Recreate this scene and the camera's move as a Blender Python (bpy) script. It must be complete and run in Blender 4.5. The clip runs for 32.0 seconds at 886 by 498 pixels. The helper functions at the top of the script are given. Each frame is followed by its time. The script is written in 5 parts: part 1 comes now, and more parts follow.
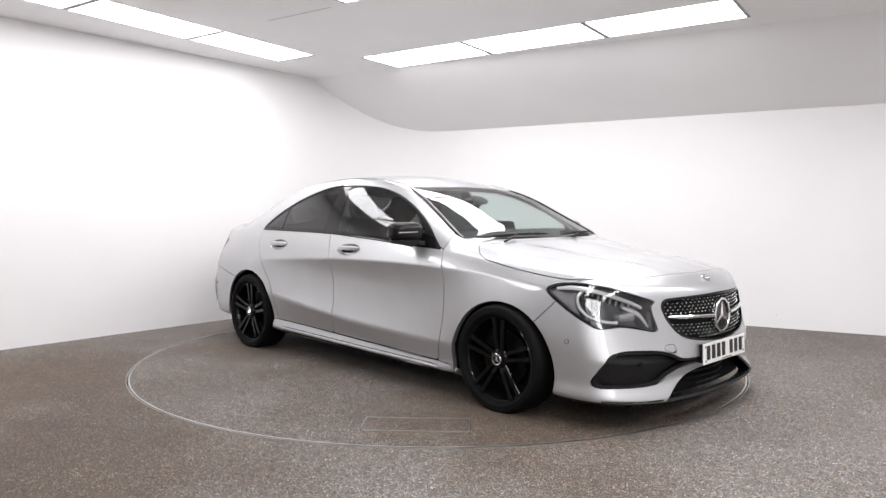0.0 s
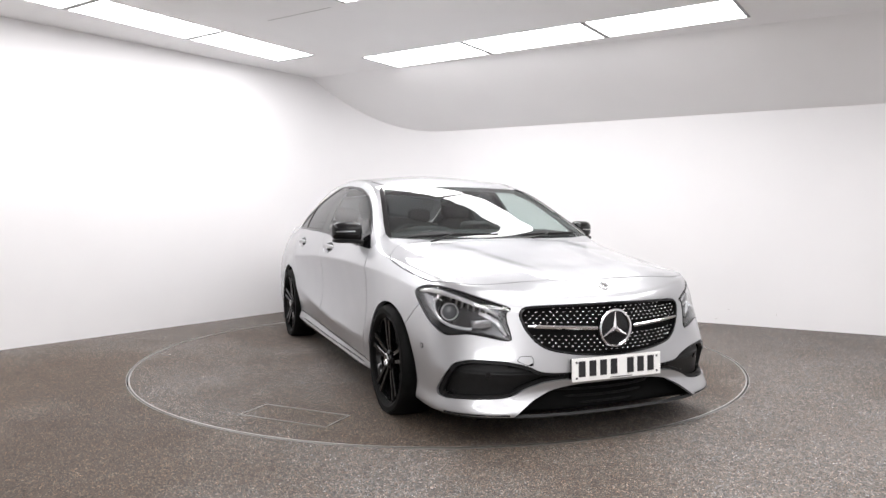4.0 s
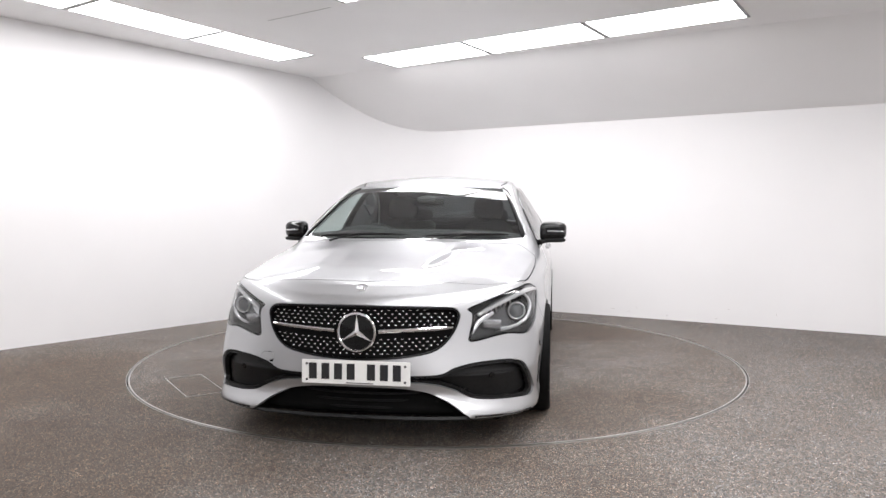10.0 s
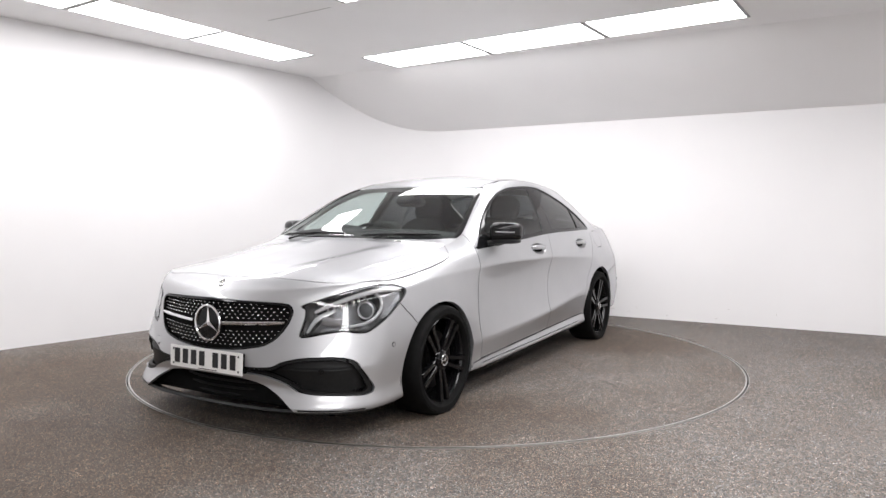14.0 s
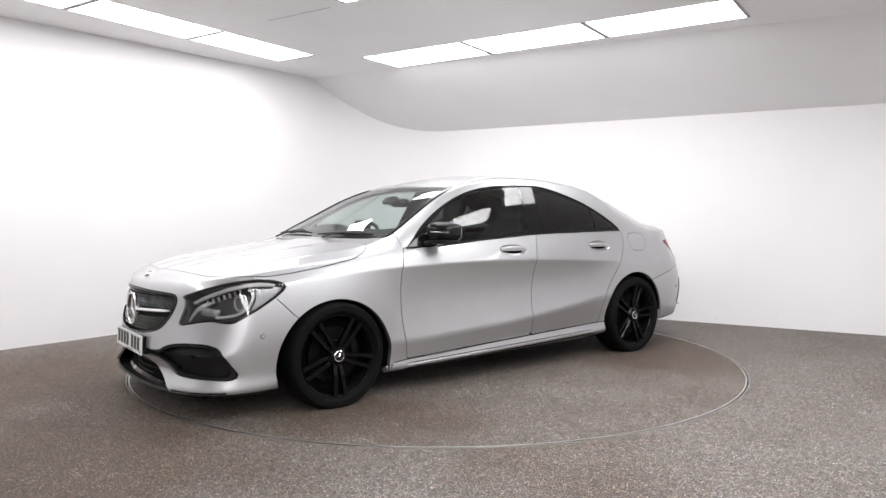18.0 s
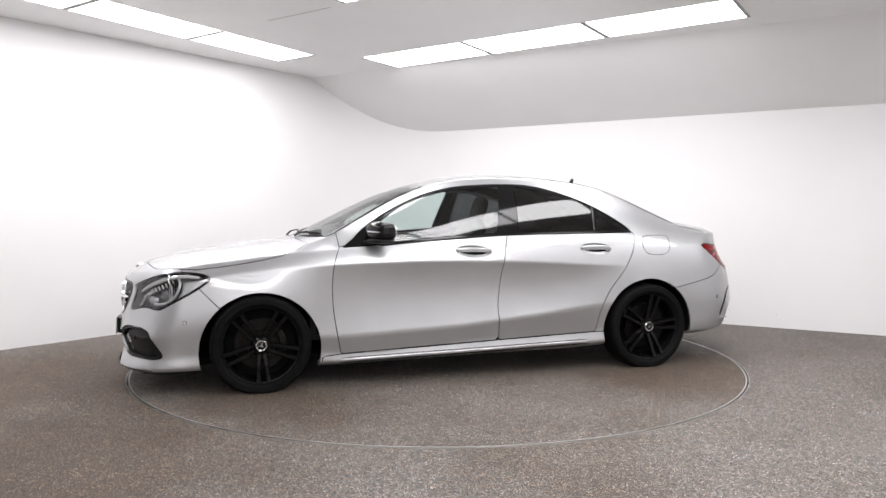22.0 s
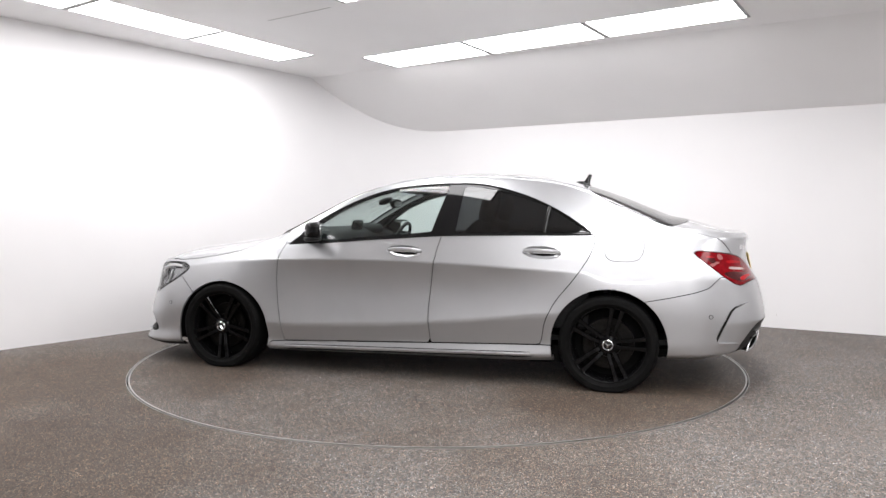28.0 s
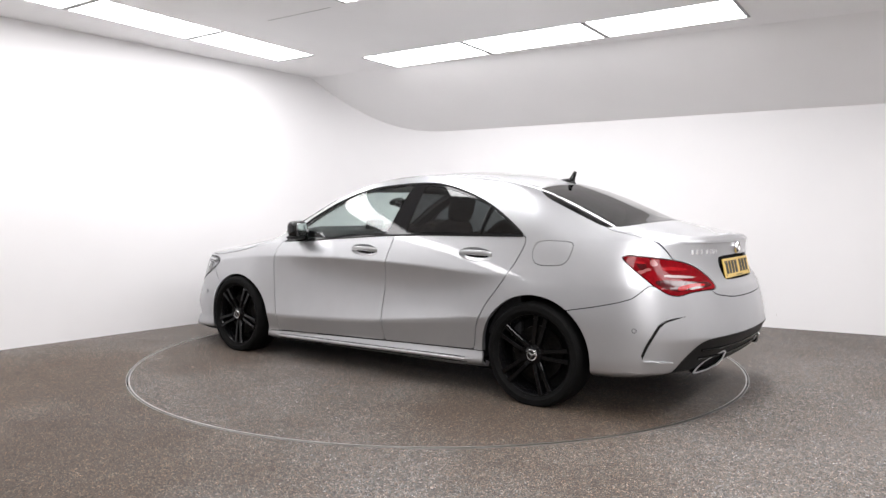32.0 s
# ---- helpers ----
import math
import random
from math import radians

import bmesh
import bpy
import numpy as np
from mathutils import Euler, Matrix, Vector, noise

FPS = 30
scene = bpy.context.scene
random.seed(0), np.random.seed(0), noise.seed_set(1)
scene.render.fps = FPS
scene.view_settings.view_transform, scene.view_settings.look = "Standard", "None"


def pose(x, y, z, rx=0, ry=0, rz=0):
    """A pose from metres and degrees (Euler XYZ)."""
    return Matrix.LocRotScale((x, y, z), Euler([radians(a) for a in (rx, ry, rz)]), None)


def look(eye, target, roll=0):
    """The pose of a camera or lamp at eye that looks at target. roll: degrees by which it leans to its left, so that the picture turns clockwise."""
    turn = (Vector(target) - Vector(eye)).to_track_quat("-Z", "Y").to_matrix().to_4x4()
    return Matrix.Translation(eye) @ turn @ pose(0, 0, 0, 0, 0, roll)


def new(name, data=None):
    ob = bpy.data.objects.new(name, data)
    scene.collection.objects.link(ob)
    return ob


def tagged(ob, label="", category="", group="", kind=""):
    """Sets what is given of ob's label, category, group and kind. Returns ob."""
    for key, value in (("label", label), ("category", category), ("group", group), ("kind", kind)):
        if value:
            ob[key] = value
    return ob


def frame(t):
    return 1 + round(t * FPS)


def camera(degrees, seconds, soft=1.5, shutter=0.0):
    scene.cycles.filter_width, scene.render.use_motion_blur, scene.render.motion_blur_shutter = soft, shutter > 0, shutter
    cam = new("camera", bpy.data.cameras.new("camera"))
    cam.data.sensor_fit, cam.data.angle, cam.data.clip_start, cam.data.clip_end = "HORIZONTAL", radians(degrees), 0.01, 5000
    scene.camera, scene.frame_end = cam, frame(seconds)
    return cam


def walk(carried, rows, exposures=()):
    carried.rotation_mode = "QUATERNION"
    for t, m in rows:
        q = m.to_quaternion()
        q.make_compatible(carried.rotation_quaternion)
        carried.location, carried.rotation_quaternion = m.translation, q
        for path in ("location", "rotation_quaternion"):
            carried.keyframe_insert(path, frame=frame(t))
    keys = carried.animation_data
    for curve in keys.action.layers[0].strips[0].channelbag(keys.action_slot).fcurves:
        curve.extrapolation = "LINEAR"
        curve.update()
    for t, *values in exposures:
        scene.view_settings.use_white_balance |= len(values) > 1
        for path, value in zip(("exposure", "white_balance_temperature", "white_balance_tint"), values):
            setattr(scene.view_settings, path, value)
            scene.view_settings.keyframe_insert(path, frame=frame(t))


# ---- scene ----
# ---------------------------------------------------------------- camera
EYE = Vector((0.0, -5.5036, 1.1004))
YAW, PITCH, ROLL = 0.3512, -2.8759, 0.103
AIM = EYE + Vector((math.sin(radians(YAW)) * math.cos(radians(PITCH)), math.cos(radians(YAW)) * math.cos(radians(PITCH)), math.sin(radians(PITCH))))
cam = camera(63.96, 32.0)
walk(cam, [(0.0, look(EYE, AIM, ROLL)), (32.0, look(EYE, AIM, ROLL))])

# the turntable's steady turn, degrees at 0 s and degrees a second; the car stands a little off its centre
TURN_0, TURN_RATE = -45.703, -5.3621
CAR_X, CAR_Y = 0.026, -0.017

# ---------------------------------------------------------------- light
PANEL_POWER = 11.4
scene.view_settings.exposure = 0.0
world = bpy.data.worlds.new("world")
world.use_nodes = True
world.node_tree.nodes["Background"].inputs[0].default_value = (0.8, 0.85, 0.9, 1)
world.node_tree.nodes["Background"].inputs[1].default_value = 0.02
scene.world = world


# ---------------------------------------------------------------- materials
def shader(name, color, rough=0.5, metal=0.0, **more):
    """A Principled material; returns it with its nodes, links and shader node."""
    m = bpy.data.materials.new(name)
    m.use_nodes = True
    nt = m.node_tree
    b = nt.nodes["Principled BSDF"]
    b.inputs["Base Color"].default_value = (*color, 1)
    b.inputs["Roughness"].default_value = rough
    b.inputs["Metallic"].default_value = metal
    for key, value in more.items():
        b.inputs[key.replace("_", " ")].default_value = value
    return m, nt.nodes, nt.links, b


def coords(nodes, links, scale=1.0):
    tc = nodes.new("ShaderNodeTexCoord")
    mp = nodes.new("ShaderNodeMapping")
    mp.inputs["Scale"].default_value = (scale, scale, scale)
    links.new(tc.outputs["Object"], mp.inputs["Vector"])
    return mp.outputs["Vector"]


def noise_tex(nodes, links, vec, scale, detail=4.0, rough=0.55):
    n = nodes.new("ShaderNodeTexNoise")
    n.inputs["Scale"].default_value, n.inputs["Detail"].default_value, n.inputs["Roughness"].default_value = scale, detail, rough
    links.new(vec, n.inputs["Vector"])
    return n.outputs["Fac"]


def ramp(nodes, links, fac, stops):
    r = nodes.new("ShaderNodeValToRGB")
    e = r.color_ramp.elements
    while len(e) < len(stops):
        e.new(0.5)
    for el, (p, c) in zip(e, stops):
        el.position, el.color = p, (*c, 1)
    links.new(fac, r.inputs["Fac"])
    return r.outputs["Color"]


def mix(nodes, links, fac, a, b, how="MIX"):
    m = nodes.new("ShaderNodeMix")
    m.data_type, m.blend_type = "RGBA", how
    for sock, value in ((m.inputs["Factor"], fac), (m.inputs["A"], a), (m.inputs["B"], b)):
        if isinstance(value, (int, float)):
            sock.default_value = value
        elif isinstance(value, tuple):
            sock.default_value = (*value, 1)
        else:
            links.new(value, sock)
    return m.outputs["Result"]


def bump(nodes, links, b, height, strength, distance):
    n = nodes.new("ShaderNodeBump")
    n.inputs["Strength"].default_value, n.inputs["Distance"].default_value = strength, distance
    links.new(height, n.inputs["Height"])
    links.new(n.outputs["Normal"], b.inputs["Normal"])


def plaster(name, color, scuffs=0.0):
    m, n, l, b = shader(name, color, 0.55)
    v = coords(n, l)
    big = noise_tex(n, l, v, 0.9, 3)
    c = ramp(n, l, big, [(0.3, tuple(x * 0.965 for x in color)), (0.7, color)])
    b.inputs["Specular IOR Level"].default_value = 0.25
    l.new(c, b.inputs["Base Color"])
    bump(n, l, b, noise_tex(n, l, v, 90, 5), 0.12, 0.002)
    return m


def stone_carpet(name, tint, dirt, spots=()):
    """Bonded fine aggregate: grains of grey, brown and white a few millimetres across, with trodden brown dirt.
    spots are worn patches: x, y, radius, strength."""
    m, n, l, b = shader(name, tint, 0.7)
    v = coords(n, l)

    def grains(scale, stops):
        cells = n.new("ShaderNodeTexVoronoi")
        cells.inputs["Scale"].default_value = scale
        l.new(v, cells.inputs["Vector"])
        pick = n.new("ShaderNodeSeparateColor")
        l.new(cells.outputs["Color"], pick.inputs["Color"])
        return cells, pick, ramp(n, l, pick.outputs["Red"], stops)

    cells, pick, c = grains(240, [(0.0, tuple(x * 0.08 for x in tint)), (0.30, tuple(x * 0.45 for x in tint)), (0.50, tuple(x * 1.0 for x in tint)), (0.82, tuple(x * 1.3 for x in tint)), (0.92, tuple(x * 2.2 for x in tint)), (1.0, (0.60, 0.585, 0.56))])
    hue = ramp(n, l, pick.outputs["Green"], [(0.0, (1.3, 0.92, 0.72)), (0.5, (1, 1, 1)), (1.0, (0.78, 1.0, 1.22))])
    c = mix(n, l, 0.8, c, hue, "MULTIPLY")
    _, _, big = grains(430, [(0.0, (0.3, 0.3, 0.3)), (0.35, (0.85, 0.85, 0.85)), (0.75, (1.15, 1.14, 1.13)), (1.0, (1.9, 1.87, 1.85))])
    c = mix(n, l, 0.9, c, big, "MULTIPLY")
    streak = ramp(n, l, noise_tex(n, l, v, 17, 6, 0.75), [(0.32, (0.74, 0.72, 0.70)), (0.6, (1.08, 1.08, 1.08))])
    c = mix(n, l, 0.9, c, streak, "MULTIPLY")
    brown = (0.60, 0.48, 0.37)
    worn_patch = noise_tex(n, l, v, 1.1, 7, 0.68)
    c = mix(n, l, 1.0, c, ramp(n, l, worn_patch, [(0.36, tuple(1 - dirt * (1 - x) for x in brown)), (0.60, (1.05, 1.05, 1.05))]), "MULTIPLY")
    for x, y, radius, strength in spots:
        away, ragged = n.new("ShaderNodeVectorMath"), n.new("ShaderNodeMath")
        away.operation, away.inputs[1].default_value = "DISTANCE", (x, y, 0.0)
        l.new(v, away.inputs[0])
        ragged.operation, ragged.inputs[1].default_value = "MULTIPLY_ADD", radius * 1.3
        l.new(noise_tex(n, l, v, 2.3, 6, 0.7), ragged.inputs[0])
        l.new(away.outputs["Value"], ragged.inputs[2])
        fade = n.new("ShaderNodeMapRange")
        fade.interpolation_type = "SMOOTHSTEP"
        for key, value in (("From Min", radius * 1.05), ("From Max", radius * 2.2), ("To Min", strength), ("To Max", 0.0)):
            fade.inputs[key].default_value = value
        l.new(ragged.outputs[0], fade.inputs["Value"])
        c = mix(n, l, fade.outputs["Result"], c, mix(n, l, 1.0, c, brown, "MULTIPLY"))
    l.new(c, b.inputs["Base Color"])
    bump(n, l, b, cells.outputs["Distance"], 0.25, 0.002)
    return m


WALL_PAINT = plaster("white_wall_paint", (0.835, 0.828, 0.832))
CEILING_PAINT = plaster("ceiling_paint", (0.92, 0.912, 0.914))
FLOOR_STONE = stone_carpet("floor_aggregate", (0.136, 0.126, 0.114), 0.45, ((-2.5, -0.9, 1.1, 0.95), (-1.7, -2.5, 0.9, 0.95), (-3.6, -2.2, 1.0, 0.7), (0.6, -2.4, 0.5, 0.5)))
TABLE_STONE = stone_carpet("turntable_aggregate", (0.126, 0.115, 0.102), 0.68, ((1.5, -0.9, 0.7, 0.8), (-1.5, 1.0, 0.8, 0.8), (1.4, 1.1, 0.5, 0.6), (-1.3, -1.0, 0.5, 0.6)))
STEEL = shader("brushed_steel", (0.55, 0.54, 0.52), 0.38, 1.0)[0]
DARK = shader("dark_pit", (0.01, 0.01, 0.01), 0.9)[0]
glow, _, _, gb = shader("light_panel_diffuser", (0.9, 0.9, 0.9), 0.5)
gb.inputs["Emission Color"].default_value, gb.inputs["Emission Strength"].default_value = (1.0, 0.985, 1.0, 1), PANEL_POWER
PANEL_TRIM = shader("panel_trim", (0.80, 0.80, 0.80), 0.5)[0]
PANEL_BAR = shader("panel_joint_bar", (0.34, 0.34, 0.34), 0.5)[0]
SCUFF = shader("scuff_grey", (0.55, 0.53, 0.51), 0.7)[0]
GAP_GREY = shader("joint_shadow", (0.25, 0.24, 0.23), 0.8)[0]


# ---------------------------------------------------------------- mesh helpers
def mesh_of(name, verts, faces, material, smooth=False):
    me = bpy.data.meshes.new(name)
    me.from_pydata([tuple(v) for v in verts], [], [tuple(f) for f in faces])
    me.materials.append(material)
    if smooth:
        me.shade_smooth()
    me.update()
    return me


def link(name, me, parent=None, label="", at=None):
    ob = new(name, me)
    if parent is not None:
        ob.parent = parent
    if at is not None:
        ob.matrix_basis = at
    if label:
        ob["label"] = label
    return ob


def bm_mesh(name, bm, material, smooth=False):
    bmesh.ops.recalc_face_normals(bm, faces=bm.faces)
    me = bpy.data.meshes.new(name)
    bm.to_mesh(me)
    bm.free()
    me.materials.append(material)
    if smooth:
        me.shade_smooth()
    return me


def box_bm(sx, sy, sz, at=(0, 0, 0), bevel=0.0, segments=2):
    bm = bmesh.new()
    bmesh.ops.create_cube(bm, size=1.0)
    bmesh.ops.transform(bm, matrix=Matrix.Translation(at) @ Matrix.Diagonal((sx, sy, sz, 1)), verts=bm.verts)
    if bevel:
        bmesh.ops.bevel(bm, geom=bm.edges[:], offset=bevel, segments=segments, affect="EDGES", profile=0.5)
    return bm


def prism(name, outline, z0, z1, material):
    """A slab with a plan outline, anticlockwise."""
    n = len(outline)
    tops = z1 if isinstance(z1, (list, tuple)) else [z1] * n
    bots = z0 if isinstance(z0, (list, tuple)) else [z0] * n
    v = [(x, y, z) for (x, y), z in zip(outline, bots)] + [(x, y, z) for (x, y), z in zip(outline, tops)]
    f = [tuple(range(n))[::-1], tuple(range(n, 2 * n))] + [(i, (i + 1) % n, n + (i + 1) % n, n + i) for i in range(n)]
    return mesh_of(name, v, f, material)


def annulus(name, r0, r1, z0, z1, material, seg=180):
    v, f = [], []
    for i in range(seg):
        a = 2 * math.pi * i / seg
        c, s = math.cos(a), math.sin(a)
        v += [(r0 * c, r0 * s, z0), (r0 * c, r0 * s, z1), (r1 * c, r1 * s, z1), (r1 * c, r1 * s, z0)]
        j = (i + 1) % seg
        for k in range(4):
            f.append((4 * i + k, 4 * i + (k + 1) % 4, 4 * j + (k + 1) % 4, 4 * j + k))
    return mesh_of(name, v, f, material, False)


# ---------------------------------------------------------------- the room
CEIL = 2.65
LOW = 2.09
LEFT_DIR, RIGHT_DIR = Vector((0.6223, 0.7828)), Vector((0.8672, -0.4980))
CORNER_A = Vector((-1.46, 2.72))       # left wall to back wall
CORNER_B = Vector((0.10, 3.11))        # back wall to right wall
FAR_LEFT = CORNER_A - LEFT_DIR * 9.5
FAR_RIGHT = CORNER_B + RIGHT_DIR * 7.2
BACK = Vector((FAR_RIGHT.x - 3.3, FAR_RIGHT.y - 8.2))
NEAR_A = Vector((FAR_LEFT.x + 1.5, FAR_LEFT.y - 3.4))
T = 0.15


def wall(name, a, b, za, zb, label):
    a, b = Vector(a), Vector(b)
    d = (b - a).normalized()
    out = Vector((-d.y, d.x)) * T      # inside lies to the right of a to b
    pts = [a, b, b + out, a + out]
    me = prism(name, [tuple(p) for p in pts], [-0.05] * 4, [za, zb, zb, za], WALL_PAINT)
    return tagged(link(name, me), label, "wall", "", "structure")


wall("wall_left", FAR_LEFT, CORNER_A, CEIL + 0.1, CEIL + 0.1, "plain white painted studio wall with faint wear")


def cove_wall(steps=28):
    """The rounded corner between the two long walls, running on from both of them."""
    det = LEFT_DIR.x * RIGHT_DIR.y - LEFT_DIR.y * RIGHT_DIR.x
    gap = CORNER_B - CORNER_A
    meet = CORNER_A + LEFT_DIR * ((gap.x * RIGHT_DIR.y - gap.y * RIGHT_DIR.x) / det)
    v, f = [], []
    for k in range(steps + 1):
        u = k / steps
        p = CORNER_A * (1 - u) ** 2 + meet * (2 * u * (1 - u)) + CORNER_B * u * u
        d = ((meet - CORNER_A) * (1 - u) + (CORNER_B - meet) * u).normalized()
        q = p + Vector((-d.y, d.x)) * T
        v += [(p.x, p.y, -0.05), (p.x, p.y, CEIL + 0.1), (q.x, q.y, CEIL + 0.1), (q.x, q.y, -0.05)]
    for k in range(steps):
        f += [(4 * k + e, 4 * k + (e + 1) % 4, 4 * k + 4 + (e + 1) % 4, 4 * k + 4 + e) for e in range(4)]
    f += [(0, 3, 2, 1), tuple(4 * steps + e for e in range(4))]
    me = mesh_of("wall_back", v, f, WALL_PAINT, True)
    me.set_sharp_from_angle(angle=radians(40))
    return tagged(link("wall_back", me), "rounded white painted wall corner under the sloping ceiling", "wall", "", "structure")


cove_wall()
wall("wall_right", CORNER_B, FAR_RIGHT, CEIL + 0.1, CEIL + 0.1, "white painted studio wall with small scuffs above floor")
wall("wall_far_right", FAR_RIGHT, BACK, CEIL + 0.1, CEIL + 0.1, "plain white painted closing wall")
wall("wall_near", BACK, NEAR_A, CEIL + 0.1, CEIL + 0.1, "plain white painted closing wall")
wall("wall_near_left", NEAR_A, FAR_LEFT, CEIL + 0.1, CEIL + 0.1, "plain white painted closing wall")

# flat ceiling, with its fold parallel to the right wall, and the slope that falls to that wall
FOLD_A = CORNER_A.copy()
FOLD_B = FOLD_A + RIGHT_DIR * 9.0
flat = [tuple(FAR_LEFT + Vector((-0.1, 0.1))), tuple(NEAR_A), tuple(BACK), tuple(FOLD_B), tuple(FOLD_A - RIGHT_DIR * 0.1)]
tagged(link("ceiling", prism("ceiling", flat, CEIL, CEIL + 0.12, CEILING_PAINT)), "flat white painted ceiling with recessed light panels", "ceiling", "", "structure")
wn = Vector((0.4980, 0.8672))
depth = (CORNER_B - CORNER_A).dot(wn)

slope_pts = [FOLD_A - RIGHT_DIR * 0.4, FOLD_B, FOLD_B + wn * (depth + 0.1), FOLD_A - RIGHT_DIR * 0.4 + wn * (depth + 0.1)]
zs = [CEIL - max(0.0, (p - FOLD_A).dot(wn)) * (CEIL - LOW) / depth for p in slope_pts]
tagged(link("ceiling_slope", prism("ceiling_slope", [tuple(p) for p in slope_pts], zs, [z + 0.1 for z in zs], CEILING_PAINT)), "sloping white painted ceiling falling to the wall", "ceiling", "", "structure")

# hairline joint in the ceiling and small scuffs low on the right wall
ja, jb = Vector((-1.379, 0.31)), Vector((-0.818, -0.07))
jm = (ja + jb) / 2
joint = link("ceiling_joint", bm_mesh("ceiling_joint", box_bm((jb - ja).length, 0.0022, 0.002), GAP_GREY), None, "", Matrix.Translation((jm.x, jm.y, CEIL - 0.0015)) @ Matrix.Rotation(math.atan2(jb.y - ja.y, jb.x - ja.x), 4, "Z"))
tagged(joint, "thin dark hairline joint in ceiling", "joint", "", "structure")
for d, z, wide, tilt in ((2.05, 0.080, 0.05, 8), (2.22, 0.062, 0.03, -6), (2.30, 0.110, 0.02, 30), (2.62, 0.045, 0.025, 0), (3.10, 0.050, 0.03, -12), (3.22, 0.150, 0.022, 40), (3.65, 0.125, 0.02, 65)):
    at = CORNER_B + RIGHT_DIR * d
    m = Matrix.Translation((at.x - 0.498 * 0.0005, at.y - 0.867 * 0.0005, z)) @ Matrix.Rotation(math.atan2(RIGHT_DIR.y, RIGHT_DIR.x), 4, "Z") @ Matrix.Rotation(radians(tilt), 4, "Y")
    tagged(link("wall_scuff", bm_mesh("wall_scuff", box_bm(wide, 0.001, 0.0035, (0, 0, 0), 0.0004, 1), SCUFF), None, "", m), "faint grey scuff on white wall", "scuff", "", "structure")

TABLE_R = 2.2254
# floor sheet with the round opening of the turntable
def floor_sheet():
    seg, big = 180, 14.0
    v, f = [], []
    for i in range(seg):
        a = 2 * math.pi * i / seg
        c, s = math.cos(a), math.sin(a)
        m = max(abs(c), abs(s))
        v += [((TABLE_R + 0.010) * c, (TABLE_R + 0.010) * s, 0.0), ((TABLE_R + 0.010) * c, (TABLE_R + 0.010) * s, -0.08), (big * c / m, big * s / m, 0.0)]
        j = (i + 1) % seg
        f += [(3 * i, 3 * i + 2, 3 * j + 2, 3 * j), (3 * i + 1, 3 * i, 3 * j, 3 * j + 1)]
    return mesh_of("floor", v, f, FLOOR_STONE)


tagged(link("floor", floor_sheet()), "grey-brown speckled bonded aggregate studio floor", "floor", "", "structure")
tagged(link("floor_pit", prism("floor_pit", [(-2.6, -2.6), (2.6, -2.6), (2.6, 2.6), (-2.6, 2.6)], -0.14, -0.07, DARK)), "dark pit under the turntable gap", "pit", "", "structure")
tagged(link("floor_trim_ring", annulus("floor_trim_ring", TABLE_R + 0.005, TABLE_R + 0.0095, -0.04, 0.002, STEEL)), "thin steel ring set in floor", "trim", "", "structure")

turntable = new("turntable")
tagged(turntable, "round vehicle turntable topped with speckled aggregate", "turntable")
link("deck", annulus("deck", 0.0005, TABLE_R - 0.014, -0.06, 0.0, TABLE_STONE), turntable)
hatch = Matrix.Translation((1.246, -1.377, 0.0)) @ Matrix.Rotation(radians(42.3), 4, "Z")
for sx, sy, x, y in ((0.56, 0.0045, 0, 0.115), (0.56, 0.0045, 0, -0.115), (0.0045, 0.2255, 0.2778, 0), (0.0045, 0.2255, -0.2778, 0)):
    link("hatch_edge", bm_mesh("hatch_edge", box_bm(sx, sy, 0.008, (x, y, -0.001)), STEEL), turntable, "thin steel edge of access hatch", hatch)
link("rim", annulus("rim", TABLE_R - 0.0135, TABLE_R - 0.0045, -0.06, 0.002, STEEL), turntable, "thin steel edge ring")

# ---------------------------------------------------------------- light panels

def light_panel(corner, along, across, length, width):
    """A recessed panel: a glowing diffuser in a thin trim, flush under the ceiling."""
    along, across = along.normalized(), across.normalized()
    c = corner + along * length / 2 + across * width / 2
    ang = math.atan2(along.y, along.x)
    ob = new("light_panel")
    ob.matrix_basis = Matrix.Translation((c.x, c.y, CEIL)) @ Matrix.Rotation(ang, 4, "Z")
    tagged(ob, "bright rectangular white light panel recessed in ceiling", "ceiling light", "ceiling light panels")
    w = 0.024
    me = bm_mesh("diffuser", box_bm(length - 2 * w, width - 0.012, 0.012, (0, 0, 0.002)), PANEL_TRIM)
    me.materials.append(glow)
    for face in me.polygons:
        face.material_index = 1 if face.normal.z < -0.9 else 0
    link("diffuser", me, ob)
    for sx, sy, x, y in ((length, 0.006, 0, width / 2 - 0.003), (length, 0.006, 0, -width / 2 + 0.003), (w, width - 0.012, length / 2 - w / 2, 0), (w, width - 0.012, -length / 2 + w / 2, 0)):
        joint_bar = sx < sy
        link("joint_bar" if joint_bar else "trim", bm_mesh("trim", box_bm(sx, sy, 0.016 if joint_bar else 0.012, (x, y, -0.001 if joint_bar else 0.0015)), PANEL_BAR if joint_bar else PANEL_TRIM), ob)
    return ob


def panel_row(start, along, across, count, length, width):
    for i in range(count):
        light_panel(start + along * (length * i), along, across, length, width)


